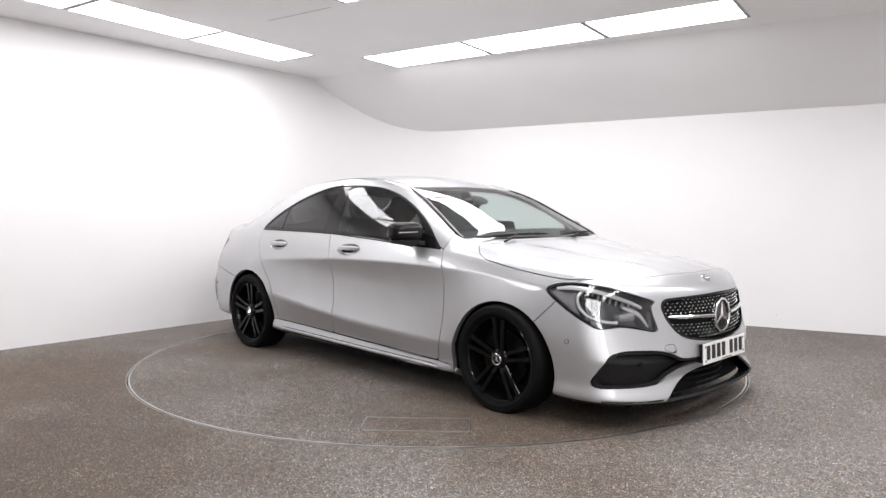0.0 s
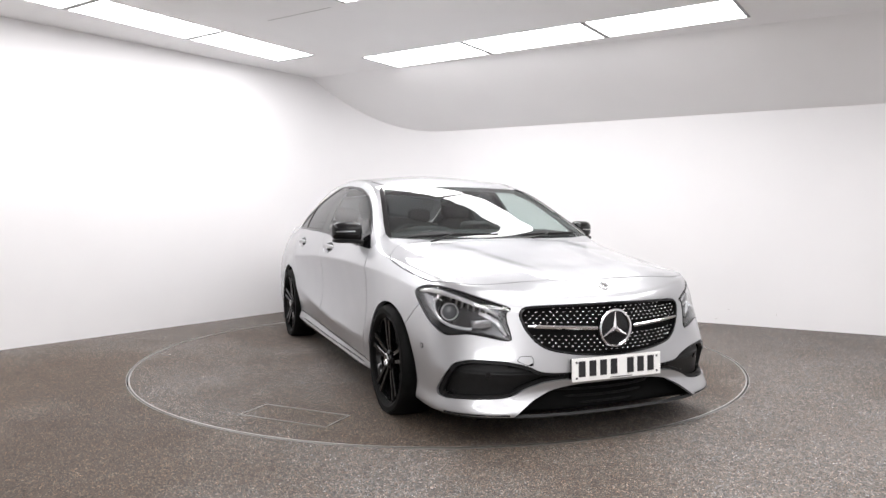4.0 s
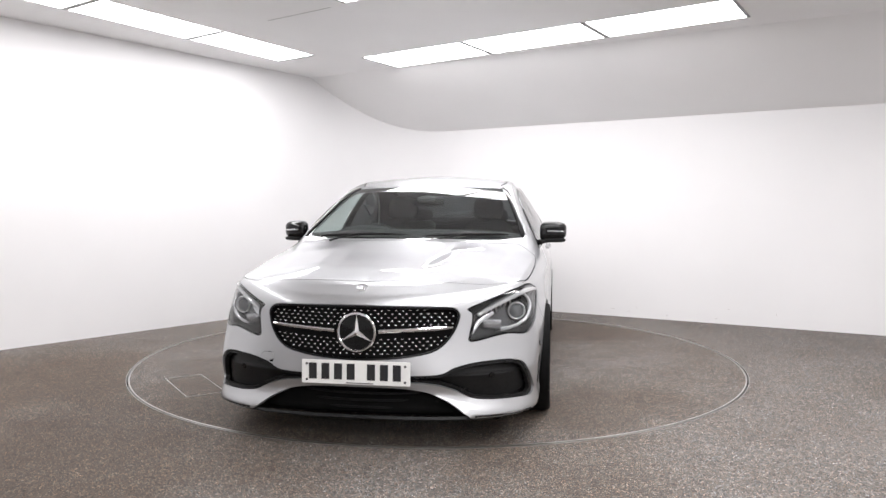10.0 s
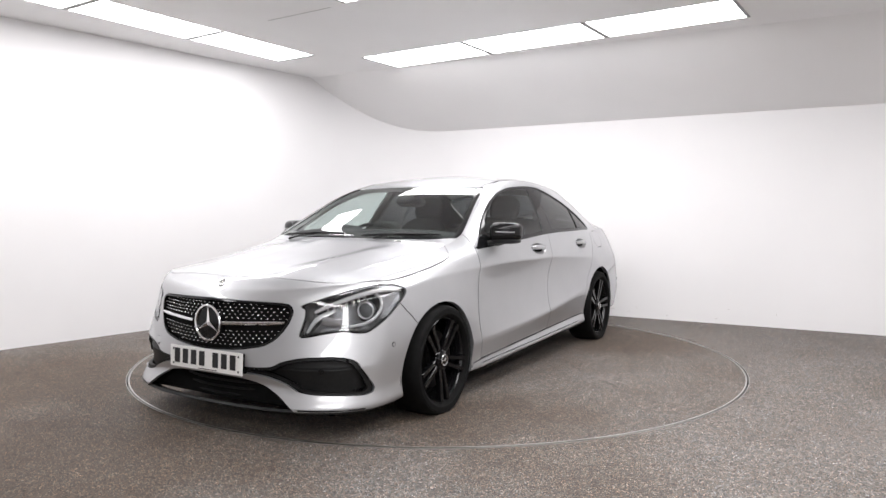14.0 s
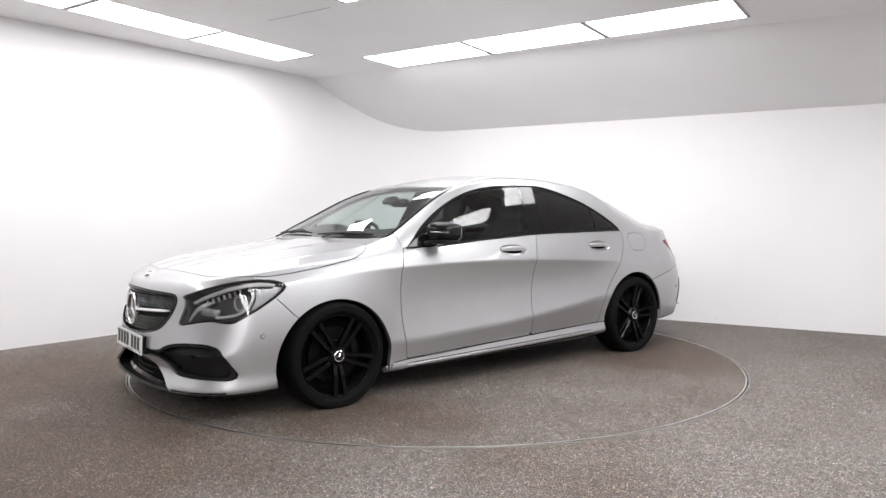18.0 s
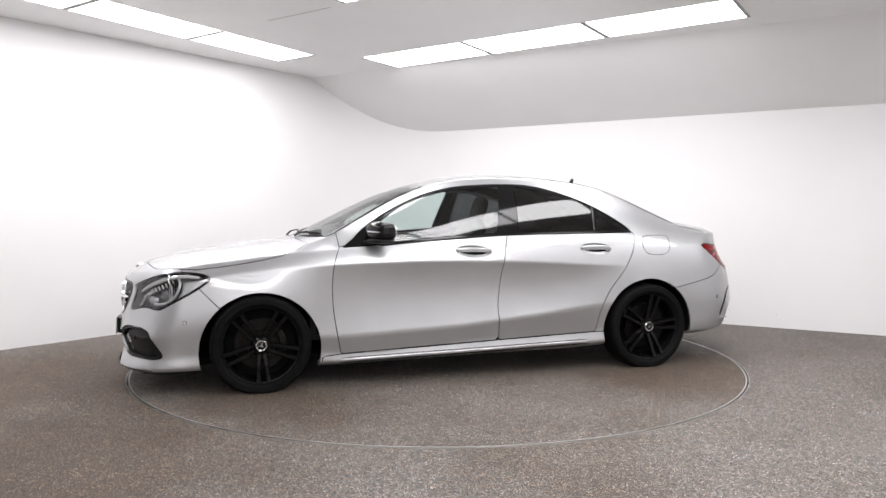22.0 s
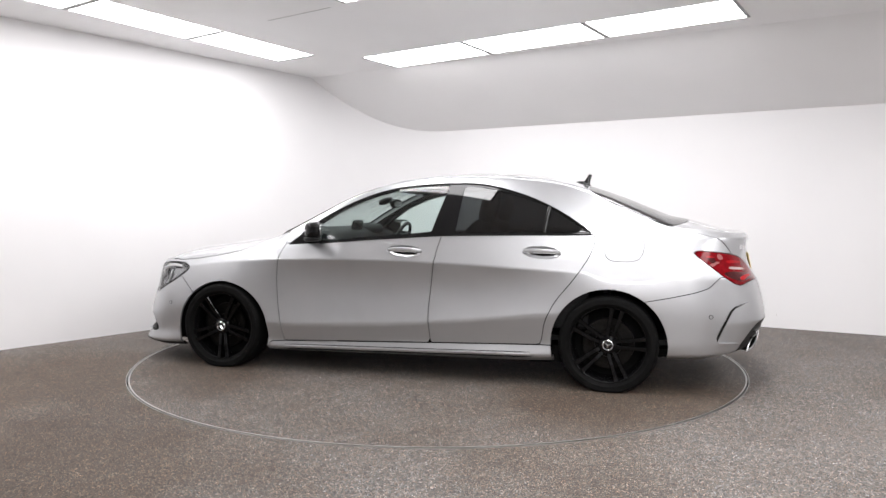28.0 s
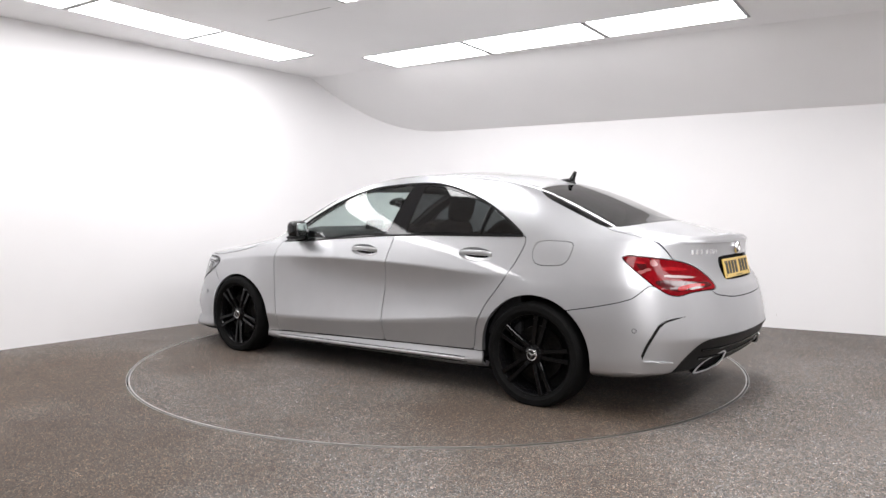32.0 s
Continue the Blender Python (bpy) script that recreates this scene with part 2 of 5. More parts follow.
ROW2 = Vector((0.826, -0.563))
SIDE2 = Vector((-0.52, -0.854))
panel_row(Vector((-0.46, 2.12)), ROW2, SIDE2, 3, 1.168, 0.57)
ROW1 = Vector((-0.56, -0.83))
SIDE1 = Vector((0.88, -0.47))
# the last two panels are out of view, added to brighten the car's flank
panel_row(Vector((-1.64, 1.80)), ROW1, SIDE1, 6, 1.10, 0.49)
panel_row(Vector((-0.71, -0.18)), ROW2, SIDE2, 1, 1.168, 0.57)
panel_row(Vector((1.93, -0.44)), ROW1, ROW2, 4, 1.168, 0.57)
# unseen rows, added behind the camera and far right to brighten car and floor
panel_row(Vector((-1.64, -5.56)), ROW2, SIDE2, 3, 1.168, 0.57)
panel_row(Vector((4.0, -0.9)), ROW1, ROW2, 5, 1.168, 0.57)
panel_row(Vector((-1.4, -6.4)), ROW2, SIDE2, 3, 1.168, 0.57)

# ---------------------------------------------------------------- the car's skin
# Each line runs along the body from nose to tail: nose (x, roundness, height, half-way height), points along the side (x, y, z), tail likewise.
FRONT_X, REAR_X = 1.80, -1.75
BODY_LINES = [
    ((2.170, 2.5, 0.120, 0.122), [(1.8, 0.77, 0.122), (1.35, 0.80, 0.135), (0.95, 0.79, 0.132), (0, 0.80, 0.148), (-0.95, 0.81, 0.165), (-1.35, 0.80, 0.19), (-1.75, 0.80, 0.213)], (-2.16, 2.6, 0.250, 0.238)),
    ((2.262, 2.5, 0.150, 0.152), [(1.8, 0.838, 0.158), (1.35, 0.85, 0.18), (0.95, 0.855, 0.160), (0, 0.865, 0.178), (-0.95, 0.866, 0.198), (-1.35, 0.87, 0.22), (-1.75, 0.855, 0.24)], (-2.26, 2.6, 0.290, 0.266)),
    ((2.205, 2.5, 0.275, 0.235), [(1.8, 0.826, 0.235), (1.35, 0.86, 0.28), (0.95, 0.848, 0.220), (0, 0.845, 0.246), (-0.95, 0.848, 0.274), (-1.35, 0.87, 0.31), (-1.75, 0.866, 0.30)], (-2.30, 2.6, 0.36, 0.35)),
    ((2.235, 2.4, 0.330, 0.350), [(1.8, 0.834, 0.36), (1.35, 0.872, 0.38), (0.95, 0.869, 0.326), (0.5, 0.877, 0.338), (0, 0.880, 0.366), (-0.45, 0.881, 0.412), (-0.95, 0.882, 0.468), (-1.35, 0.886, 0.49), (-1.75, 0.868, 0.44)], (-2.345, 2.6, 0.44, 0.44)),
    ((2.235, 1.9, 0.470, 0.480), [(1.8, 0.830, 0.51), (1.35, 0.874, 0.555), (0.95, 0.857, 0.57), (0, 0.849, 0.59), (-0.5, 0.853, 0.595), (-0.95, 0.868, 0.62), (-1.35, 0.886, 0.62), (-1.75, 0.864, 0.58)], (-2.325, 2.6, 0.56, 0.57)),
    ((2.222, 1.75, 0.620, 0.640), [(1.8, 0.792, 0.69), (1.63, 0.813, 0.718), (1.35, 0.834, 0.75), (0.95, 0.862, 0.775), (0.45, 0.875, 0.789), (-0.1, 0.877, 0.783), (-0.49, 0.876, 0.768), (-0.86, 0.875, 0.746), (-1.35, 0.867, 0.725), (-1.75, 0.848, 0.71)], (-2.287, 2.6, 0.68, 0.70)),
    ((2.200, 1.75, 0.680, 0.705), [(1.8, 0.764, 0.738), (1.35, 0.804, 0.797), (0.95, 0.834, 0.838), (0.45, 0.842, 0.862), (-0.1, 0.846, 0.878), (-0.49, 0.848, 0.880), (-0.86, 0.843, 0.874), (-1.35, 0.828, 0.862), (-1.75, 0.800, 0.85)], (-2.226, 2.5, 0.82, 0.82)),
    ((2.165, 1.8, 0.717, 0.735), [(1.8, 0.735, 0.772), (1.35, 0.778, 0.828), (1.2, 0.79, 0.846), (1.0, 0.802, 0.872), (0.85, 0.806, 0.886), (0.45, 0.811, 0.920), (0, 0.814, 0.955), (-0.25, 0.815, 0.969), (-0.5, 0.814, 0.976), (-0.95, 0.806, 0.976), (-1.23, 0.79, 0.974), (-1.4, 0.775, 0.968), (-1.75, 0.735, 0.955)], (-2.234, 2.5, 0.952, 0.952)),
    ((2.120, 1.9, 0.746, 0.765), [(1.8, 0.575, 0.800), (1.35, 0.645, 0.862), (1.12, 0.69, 0.896), (0.97, 0.716, 0.934), (0.853, 0.714, 0.990), (0.653, 0.667, 1.098), (0.464, 0.628, 1.198), (0.272, 0.602, 1.272), (0.077, 0.588, 1.320), (-0.3, 0.578, 1.352), (-0.72, 0.572, 1.336), (-1.1, 0.577, 1.280), (-1.316, 0.587, 1.210), (-1.5, 0.602, 1.128), (-1.75, 0.63, 1.015)], (-2.222, 2.4, 0.980, 0.978)),
    ((2.085, 2.2, 0.764, 0.785), [(1.8, 0.28, 0.822), (1.35, 0.31, 0.881), (1.12, 0.345, 0.922), (1.02, 0.36, 0.950), (0.85, 0.36, 1.036), (0.65, 0.345, 1.136), (0.464, 0.33, 1.222), (0.25, 0.312, 1.298), (0.05, 0.30, 1.350), (-0.3, 0.295, 1.384), (-0.72, 0.295, 1.374), (-1.1, 0.30, 1.310), (-1.3, 0.305, 1.244), (-1.5, 0.31, 1.164), (-1.75, 0.325, 1.058)], (-2.20, 2.4, 0.986, 0.996)),
    ((2.050, 2.2, 0.770, 0.790), [(1.8, 0, 0.826), (1.35, 0, 0.888), (1.14, 0, 0.928), (1.06, 0, 0.946), (0.85, 0, 1.052), (0.6, 0, 1.174), (0.36, 0, 1.272), (0.1, 0, 1.348), (-0.3, 0, 1.402), (-0.7, 0, 1.392), (-1.05, 0, 1.338), (-1.29, 0, 1.266), (-1.75, 0, 1.082)], (-2.19, 2.4, 0.990, 1.003)),
]
GLASS_BULGE = 0.020
CREASES = (0, 1, 2, 3, 5, 7, 8, 10)      # lines at which the skin may bend sharply


def glide(xs, ys, at):
    """Catmull-Rom through unevenly spaced knots."""
    xs, ys, at = np.asarray(xs, float), np.asarray(ys, float), np.asarray(at, float)
    h, d = np.diff(xs), np.diff(ys) / np.diff(xs)
    m = np.empty_like(ys)
    m[0], m[-1] = d[0], d[-1]
    if len(xs) > 2:
        m[1:-1] = (d[:-1] * h[1:] + d[1:] * h[:-1]) / (h[:-1] + h[1:])
    i = np.clip(np.searchsorted(xs, at) - 1, 0, len(xs) - 2)
    t = (at - xs[i]) / h[i]
    return (2 * t**3 - 3 * t**2 + 1) * ys[i] + (t**3 - 2 * t**2 + t) * h[i] * m[i] + (3 * t**2 - 2 * t**3) * ys[i + 1] + (t**3 - t**2) * h[i] * m[i + 1]


def body_line(line, n_front=46, n_side=178, n_rear=44):
    nose, side, tail = line
    side = np.array(side)[::-1]
    xs = np.linspace(REAR_X, FRONT_X, n_side)
    ys, zs = glide(side[:, 0], side[:, 1], xs), glide(side[:, 0], side[:, 2], xs)

    def fan(end, x0, y0, z0, count):
        tip, power, zc, zm = end
        th = np.linspace(0, 90, count + 1)[:-1]
        c, s = np.cos(np.radians(th)), np.sin(np.radians(th))
        z = glide([-45, 0, 45, 90, 135], [zm, zc, zm, z0, z0 + (z0 - zm) * 0.6], th)
        return np.stack([x0 + (tip - x0) * c ** (2 / power), y0 * s ** (2 / power), z], -1)

    nose_pts = fan(nose, FRONT_X, ys[-1], zs[-1], n_front)
    tail_pts = fan(tail, REAR_X, ys[0], zs[0], n_rear)[::-1]
    flank = np.stack([xs, ys, zs], -1)[::-1]
    pts = np.concatenate([nose_pts, flank, tail_pts])
    flip = np.array([1, -1, 1])
    for _ in range(4):
        ext = np.concatenate([pts[1:2] * flip, pts, pts[-2:-1] * flip])
        pts = 0.25 * ext[:-2] + 0.5 * ext[1:-1] + 0.25 * ext[2:]
    return pts


def skin_grid():
    """Rows from sill to centre line, columns from nose to tail: the left half of the body."""
    lines = np.array([body_line(l) for l in BODY_LINES])
    steps = [4, 4, 6, 11, 15, 9, 6, 22, 16, 16]
    rows = []
    for a, b in zip(CREASES[:-1], CREASES[1:]):
        knots = np.arange(a, b + 1)
        at = np.concatenate([k + np.arange(steps[k]) / steps[k] for k in range(a, b)])
        if b - a == 1:
            w = (at - a)[:, None, None]
            rows.append(lines[a] * (1 - w) + lines[b] * w)
        else:
            i0, i1, i2 = lines[a], lines[a + 1], lines[b]
            u = (at - a)[:, None, None]
            rows.append(i0 * (u - 1) * (u - 2) / 2 - i1 * u * (u - 2) + i2 * u * (u - 1) / 2)
    rows.append(lines[-1:])
    g = np.concatenate(rows)
    # the side windows and pillars bulge outwards, and the bonnet carries two long ridges
    a, b = sum(steps[:7]), sum(steps[:8])
    u = ((np.arange(a, b + 1) - a) / (b - a))[:, None]
    strip = g[a:b + 1]
    along = np.clip((0.95 - strip[..., 0]) / 0.35, 0, 1) * np.clip((strip[..., 0] + 1.75) / 0.45, 0, 1)
    swell = GLASS_BULGE * 4 * u * (1 - u) * along
    strip[..., 1] += 0.82 * swell
    strip[..., 2] += 0.57 * swell
    px, py = g[..., 0], np.abs(g[..., 1])
    r = py - (0.42 - 0.12 * (px - 1.1) / 0.9)
    ridge = np.where(r < 0, np.clip(1 + r / 0.10, 0, 1), np.clip(1 - r / 0.22, 0, 1))
    ends = np.clip((px - 1.10) / 0.25, 0, 1) * np.clip((2.10 - px) / 0.30, 0, 1)
    g[..., 2] += np.where((g[..., 2] > 0.70) & (px > 1.1), 0.014 * ridge * ends, 0.0)
    keen = np.zeros(len(g))              # soften all but the two creases of the flanks
    keen[[sum(steps[:3]), sum(steps[:5])]] = 1
    ext = np.concatenate([g[:1], g, g[-2:-1] * np.array([1, -1, 1])])
    g = np.where(keen[:, None, None] > 0, g, 0.2 * ext[:-2] + 0.6 * ext[1:-1] + 0.2 * ext[2:])
    # the rear window wraps softly into the rear pillars
    edge = sum(steps[:8])
    span = np.arange(edge - 9, edge + 12)
    for _ in range(14):
        soft = 0.25 * g[span - 1] + 0.5 * g[span] + 0.25 * g[span + 1]
        w = np.clip((-1.10 - g[span, :, 0]) / 0.2, 0, 1) * np.clip((g[span, :, 0] + 1.95) / 0.2, 0, 1)
        g[span] += (soft - g[span]) * w[..., None]
    g[-1, :, 1] = 0
    g[:, 0, 1] = 0
    g[:, -1, 1] = 0
    return g


def skin_mesh():
    """The whole skin as vertices and triangles: the left half and its mirror image."""
    g = skin_grid()
    R, C = g.shape[:2]
    n = R * C
    V = np.concatenate([g.reshape(-1, 3), g.reshape(-1, 3) * np.array([1, -1, 1])])
    r, c = np.meshgrid(np.arange(R - 1), np.arange(C - 1), indexing="ij")
    a = (r * C + c).ravel()
    q = np.stack([a, a + 1, a + C + 1, a + C], -1)
    q2 = q[:, ::-1] + n
    q = np.concatenate([q, q2])
    T = np.concatenate([q[:, [0, 1, 2]], q[:, [0, 2, 3]]])
    # weld the seam on the centre plane
    key = np.round(V * 1e5).astype(np.int64)
    _, first, inv = np.unique(key, axis=0, return_index=True, return_inverse=True)
    V, T = V[first], inv.reshape(-1)[T]
    T = T[(T[:, 0] != T[:, 1]) & (T[:, 1] != T[:, 2]) & (T[:, 0] != T[:, 2])]
    # outward winding: left side faces +y
    return V, T


# ---------------------------------------------------------------- cutting the skin into panels
def signed(p, poly):
    """Distance of the plane points p from a closed outline, negative inside."""
    poly = np.asarray(poly, float)
    a, b = poly, np.roll(poly, -1, 0)
    best = np.full(len(p), 1e9)
    inside = np.zeros(len(p), bool)
    for (ax, ay), (bx, by) in zip(a, b):
        dx, dy = bx - ax, by - ay
        t = np.clip(((p[:, 0] - ax) * dx + (p[:, 1] - ay) * dy) / (dx * dx + dy * dy + 1e-12), 0, 1)
        best = np.minimum(best, (p[:, 0] - ax - t * dx) ** 2 + (p[:, 1] - ay - t * dy) ** 2)
        cross = ((ay > p[:, 1]) != (by > p[:, 1])) & (p[:, 0] < (bx - ax) * (p[:, 1] - ay) / (by - ay + 1e-15) + ax)
        inside ^= cross
    return np.where(inside, -1, 1) * np.sqrt(best)


def rounded(poly, rounds=2):
    """Chaikin's corner cutting: a smooth closed outline."""
    p = np.asarray(poly, float)
    for _ in range(rounds):
        q = np.roll(p, -1, 0)
        p = np.stack([0.8 * p + 0.2 * q, 0.2 * p + 0.8 * q], 1).reshape(-1, 2)
    return p


def tight(poly, r=0.03, bend=30):
    """Points set close to each sharp corner, so that rounding keeps it small."""
    out, n = [], len(poly)
    for i in range(n):
        a, b, c = (Vector(poly[k % n]) for k in (i - 1, i, i + 1))
        u, w = b - a, c - b
        if math.degrees(u.angle(w)) < bend:
            out.append(tuple(b))
        else:
            out += [tuple(b - u.normalized() * min(r, u.length * 0.4)), tuple(b), tuple(b + w.normalized() * min(r, w.length * 0.4))]
    return out


def clip(mesh, f, keep):
    """The part of a triangle mesh where keep * f > 0."""
    V, T = mesh
    f = f * keep
    f = np.where(np.abs(f) < 1e-7, 1e-7, f)
    pos = f[T] > 0
    n = pos.sum(1)
    out, extra, made = [T[n == 3]], [], {}
    count = len(V)
    for want in (1, 2):
        sel, flag = T[n == want], pos[n == want]
        if not len(sel):
            continue
        odd = np.argmax(flag if want == 1 else ~flag, 1)
        i = np.arange(len(sel))
        a, b, c = sel[i, odd], sel[i, (odd + 1) % 3], sel[i, (odd + 2) % 3]
        ends = []
        for u, w in ((a, b), (a, c)):
            lo, hi = np.minimum(u, w), np.maximum(u, w)
            t = f[lo] / (f[lo] - f[hi])
            extra.append(V[lo] + (V[hi] - V[lo]) * t[:, None])
            ends.append(count + np.arange(len(u)))
            count += len(u)
        p, q = ends
        if want == 1:
            out.append(np.stack([a, p, q], -1))
        else:
            out += [np.stack([p, b, c], -1), np.stack([p, c, q], -1)]
    V2 = np.concatenate([V] + extra) if extra else V
    return tidy(V2, np.concatenate(out))


def tidy(V, T):
    """Weld doubles, drop what is unused or has no area."""
    used, inv = np.unique(T, return_inverse=True)
    V, T = V[used], inv.reshape(-1, 3)
    _, first, inv = np.unique(np.round(V * 2e5).astype(np.int64), axis=0, return_index=True, return_inverse=True)
    V, T = V[first], inv.reshape(-1)[T]
    T = T[(T[:, 0] != T[:, 1]) & (T[:, 1] != T[:, 2]) & (T[:, 0] != T[:, 2])]
    return V, T


def carve(mesh, f, gap=0.005):
    """Inside and outside of a cut, a joint apart."""
    return clip(mesh, f + gap / 2, -1), clip(mesh, f - gap / 2, 1)


def halves(mesh):
    V, T = mesh
    c = V[T].mean(1)[:, 1]
    return tidy(V, T[c > 0]), tidy(V, T[c <= 0])


def normals(V, T):
    fn = np.cross(V[T[:, 1]] - V[T[:, 0]], V[T[:, 2]] - V[T[:, 0]])
    N = np.zeros_like(V)
    for k in range(3):
        np.add.at(N, T[:, k], fn)
    return N / (np.linalg.norm(N, axis=1, keepdims=True) + 1e-12)


def side(V, side_y=0.45):
    """Where the flanks are seen from the side: the plane points, and a mask."""
    return np.stack([V[:, 0], V[:, 2]], -1), np.abs(V[:, 1]) > side_y


def region(V, plane, poly, mask, rounds=2):
    f = signed(plane, rounded(poly, rounds) if rounds else poly)
    return np.where(mask, f, 1.0)


def tri_object(name, V, T, material, parent, label="", smooth=True):
    me = bpy.data.meshes.new(name)
    me.vertices.add(len(V))
    me.vertices.foreach_set("co", np.asarray(V, np.float32).ravel())
    me.loops.add(3 * len(T))
    me.loops.foreach_set("vertex_index", np.asarray(T, np.int32).ravel())
    me.polygons.add(len(T))
    me.polygons.foreach_set("loop_start", np.arange(0, 3 * len(T), 3, dtype=np.int32))
    me.polygons.foreach_set("use_smooth", np.full(len(T), smooth))
    me.update(calc_edges=True)
    me.validate()
    me.materials.append(material)
    return link(name, me, parent, label)


def flange(V, T, depth, N=None):
    """Turn the free edges of a panel inwards, so that it has thickness."""
    N = normals(V, T) if N is None else N
    e = np.concatenate([T[:, [0, 1]], T[:, [1, 2]], T[:, [2, 0]]])
    key = np.sort(e, 1)
    _, inv, cnt = np.unique(key, axis=0, return_inverse=True, return_counts=True)
    rim = e[cnt[inv.reshape(-1)] == 1]
    n = len(V)
    a, b = rim[:, 0], rim[:, 1]
    ids, back = np.unique(rim, return_inverse=True)
    back = back.reshape(-1, 2)
    k = len(ids)
    outer, inner = V[ids], V[ids] - N[ids] * depth
    V2 = np.concatenate([V, outer, inner])
    a, b = n + back[:, 0], n + back[:, 1]
    T2 = np.concatenate([T, np.stack([b, a, a + k], -1), np.stack([b, a + k, b + k], -1)])
    return V2, T2


def panel(name, mesh, material, parent, label="", depth=0.014):
    V, T = flange(*mesh, depth)
    return tri_object(name, V, T, material, parent, label)


def offset(mesh, d):
    V, T = mesh
    return V - normals(V, T) * d, T


# ---------------------------------------------------------------- car materials
def car_paint():
    m, n, l, b = shader("silver_metallic_paint", (0.46, 0.465, 0.475), 0.40, 0.80, Coat_IOR=1.58, Specular_Tint=(0.8, 0.8, 0.82, 1))
    v = coords(n, l)
    c = ramp(n, l, noise_tex(n, l, v, 5, 4), [(0.3, (0.465, 0.471, 0.483)), (0.7, (0.488, 0.494, 0.506))])
    l.new(c, b.inputs["Base Color"])
    r = n.new("ShaderNodeMapRange")
    r.inputs["To Min"].default_value, r.inputs["To Max"].default_value = 0.39, 0.43
    l.new(noise_tex(n, l, v, 3, 3), r.inputs["Value"])
    l.new(r.outputs["Result"], b.inputs["Roughness"])
    b.inputs["Coat Weight"].default_value, b.inputs["Coat Roughness"].default_value = 1.0, 0.025
    return m


def glass(name, tint, ior=1.5, gloss=0.0, sheets=1.8):
    """A thin pane: clear straight through, mirror-like towards grazing angles on both faces."""
    m = bpy.data.materials.new(name)
    m.use_nodes = True
    n, l = m.node_tree.nodes, m.node_tree.links
    n.remove(n["Principled BSDF"])
    out = n["Material Output"]
    t, g, fr, mx = n.new("ShaderNodeBsdfTransparent"), n.new("ShaderNodeBsdfGlossy"), n.new("ShaderNodeLayerWeight"), n.new("ShaderNodeMixShader")
    fr.inputs["Blend"].default_value = 0.5
    steep, rise = n.new("ShaderNodeMath"), n.new("ShaderNodeMapRange")
    steep.operation, steep.inputs[1].default_value = "POWER", 5.0
    base = ((ior - 1) / (ior + 1)) ** 2
    rise.inputs["To Min"].default_value, rise.inputs["To Max"].default_value = base * sheets, 1.0
    t.inputs["Color"].default_value = (*tint, 1)
    g.inputs["Roughness"].default_value = gloss
    l.new(fr.outputs["Facing"], steep.inputs[0])
    l.new(steep.outputs[0], rise.inputs["Value"])
    l.new(rise.outputs["Result"], mx.inputs[0])
    l.new(t.outputs[0], mx.inputs[1])
    l.new(g.outputs[0], mx.inputs[2])
    l.new(mx.outputs[0], out.inputs["Surface"])
    return m


def worn(name, color, rough, metal=0.0, spread=0.25, scale=40.0, bumps=0.0, **more):
    """Plain stuff with a fine mottle in colour and gloss."""
    m, n, l, b = shader(name, color, rough, metal, **more)
    v = coords(n, l)
    tex = noise_tex(n, l, v, scale, 5)
    c = ramp(n, l, tex, [(0.3, tuple(x * (1 - spread) for x in color)), (0.7, tuple(min(1, x * (1 + spread)) for x in color))])
    l.new(c, b.inputs["Base Color"])
    if bumps:
        bump(n, l, b, noise_tex(n, l, v, scale * 6, 3), bumps, 0.001)
    return m


PAINT = car_paint()
CLEAR = glass("clear_glass", (0.80, 0.88, 0.86))
SCREEN = glass("windscreen_glass", (0.80, 0.87, 0.85), 1.5)
PRIVACY = glass("privacy_glass", (0.075, 0.08, 0.085), 1.5)
LENS = glass("lamp_lens", (0.93, 0.94, 0.95))
GLOSS_BLACK = worn("gloss_black_trim", (0.006, 0.006, 0.0065), 0.07, 0.0, 0.2, 8, 0.0, Specular_IOR_Level=0.34)
BLACK_RIM = worn("gloss_black_alloy", (0.003, 0.003, 0.0034), 0.06, 0.0, 0.3, 12, 0.0, Specular_IOR_Level=0.22)
MATT_BLACK = worn("matt_black_plastic", (0.007, 0.007, 0.0072), 0.5, 0.0, 0.3, 60, 0.2, Specular_IOR_Level=0.25)
RUBBER = worn("tyre_rubber", (0.0035, 0.0035, 0.0035), 0.7, 0.0, 0.35, 30, 0.2, Specular_IOR_Level=0.12)
CHROME = worn("chrome", (0.86, 0.86, 0.87), 0.07, 1.0, 0.03, 10)
PIN_METAL = worn("pin_metal", (0.72, 0.72, 0.73), 0.18, 1.0, 0.06, 10)
SATIN = worn("satin_metal", (0.62, 0.62, 0.63), 0.28, 1.0, 0.06, 10)
DISC_IRON = worn("brake_iron", (0.018, 0.017, 0.016), 0.5, 1.0, 0.25, 60)
INNER = worn("inner_black", (0.006, 0.006, 0.006), 0.9, 0.0, 0.2, 10, 0.0, Specular_IOR_Level=0.08)
LEATHER = worn("black_leather", (0.022, 0.022, 0.023), 0.55, 0.0, 0.3, 45, 0.3, Specular_IOR_Level=0.3)
DASH = worn("dashboard_black", (0.014, 0.014, 0.015), 0.65, 0.0, 0.3, 60, 0.3, Specular_IOR_Level=0.3)
RED_LENS = worn("red_lens", (0.16, 0.002, 0.005), 0.06, 0.0, 0.25, 30, 0.0, Specular_IOR_Level=0.2)
RED_BRIGHT = worn("red_light_bar", (0.30, 0.006, 0.010), 0.15, 0.0, 0.15, 60, 0.0, Specular_IOR_Level=0.2)
RED_DEEP = shader("red_lamp_inner", (0.05, 0.002, 0.003), 0.1, 0.0)[0]
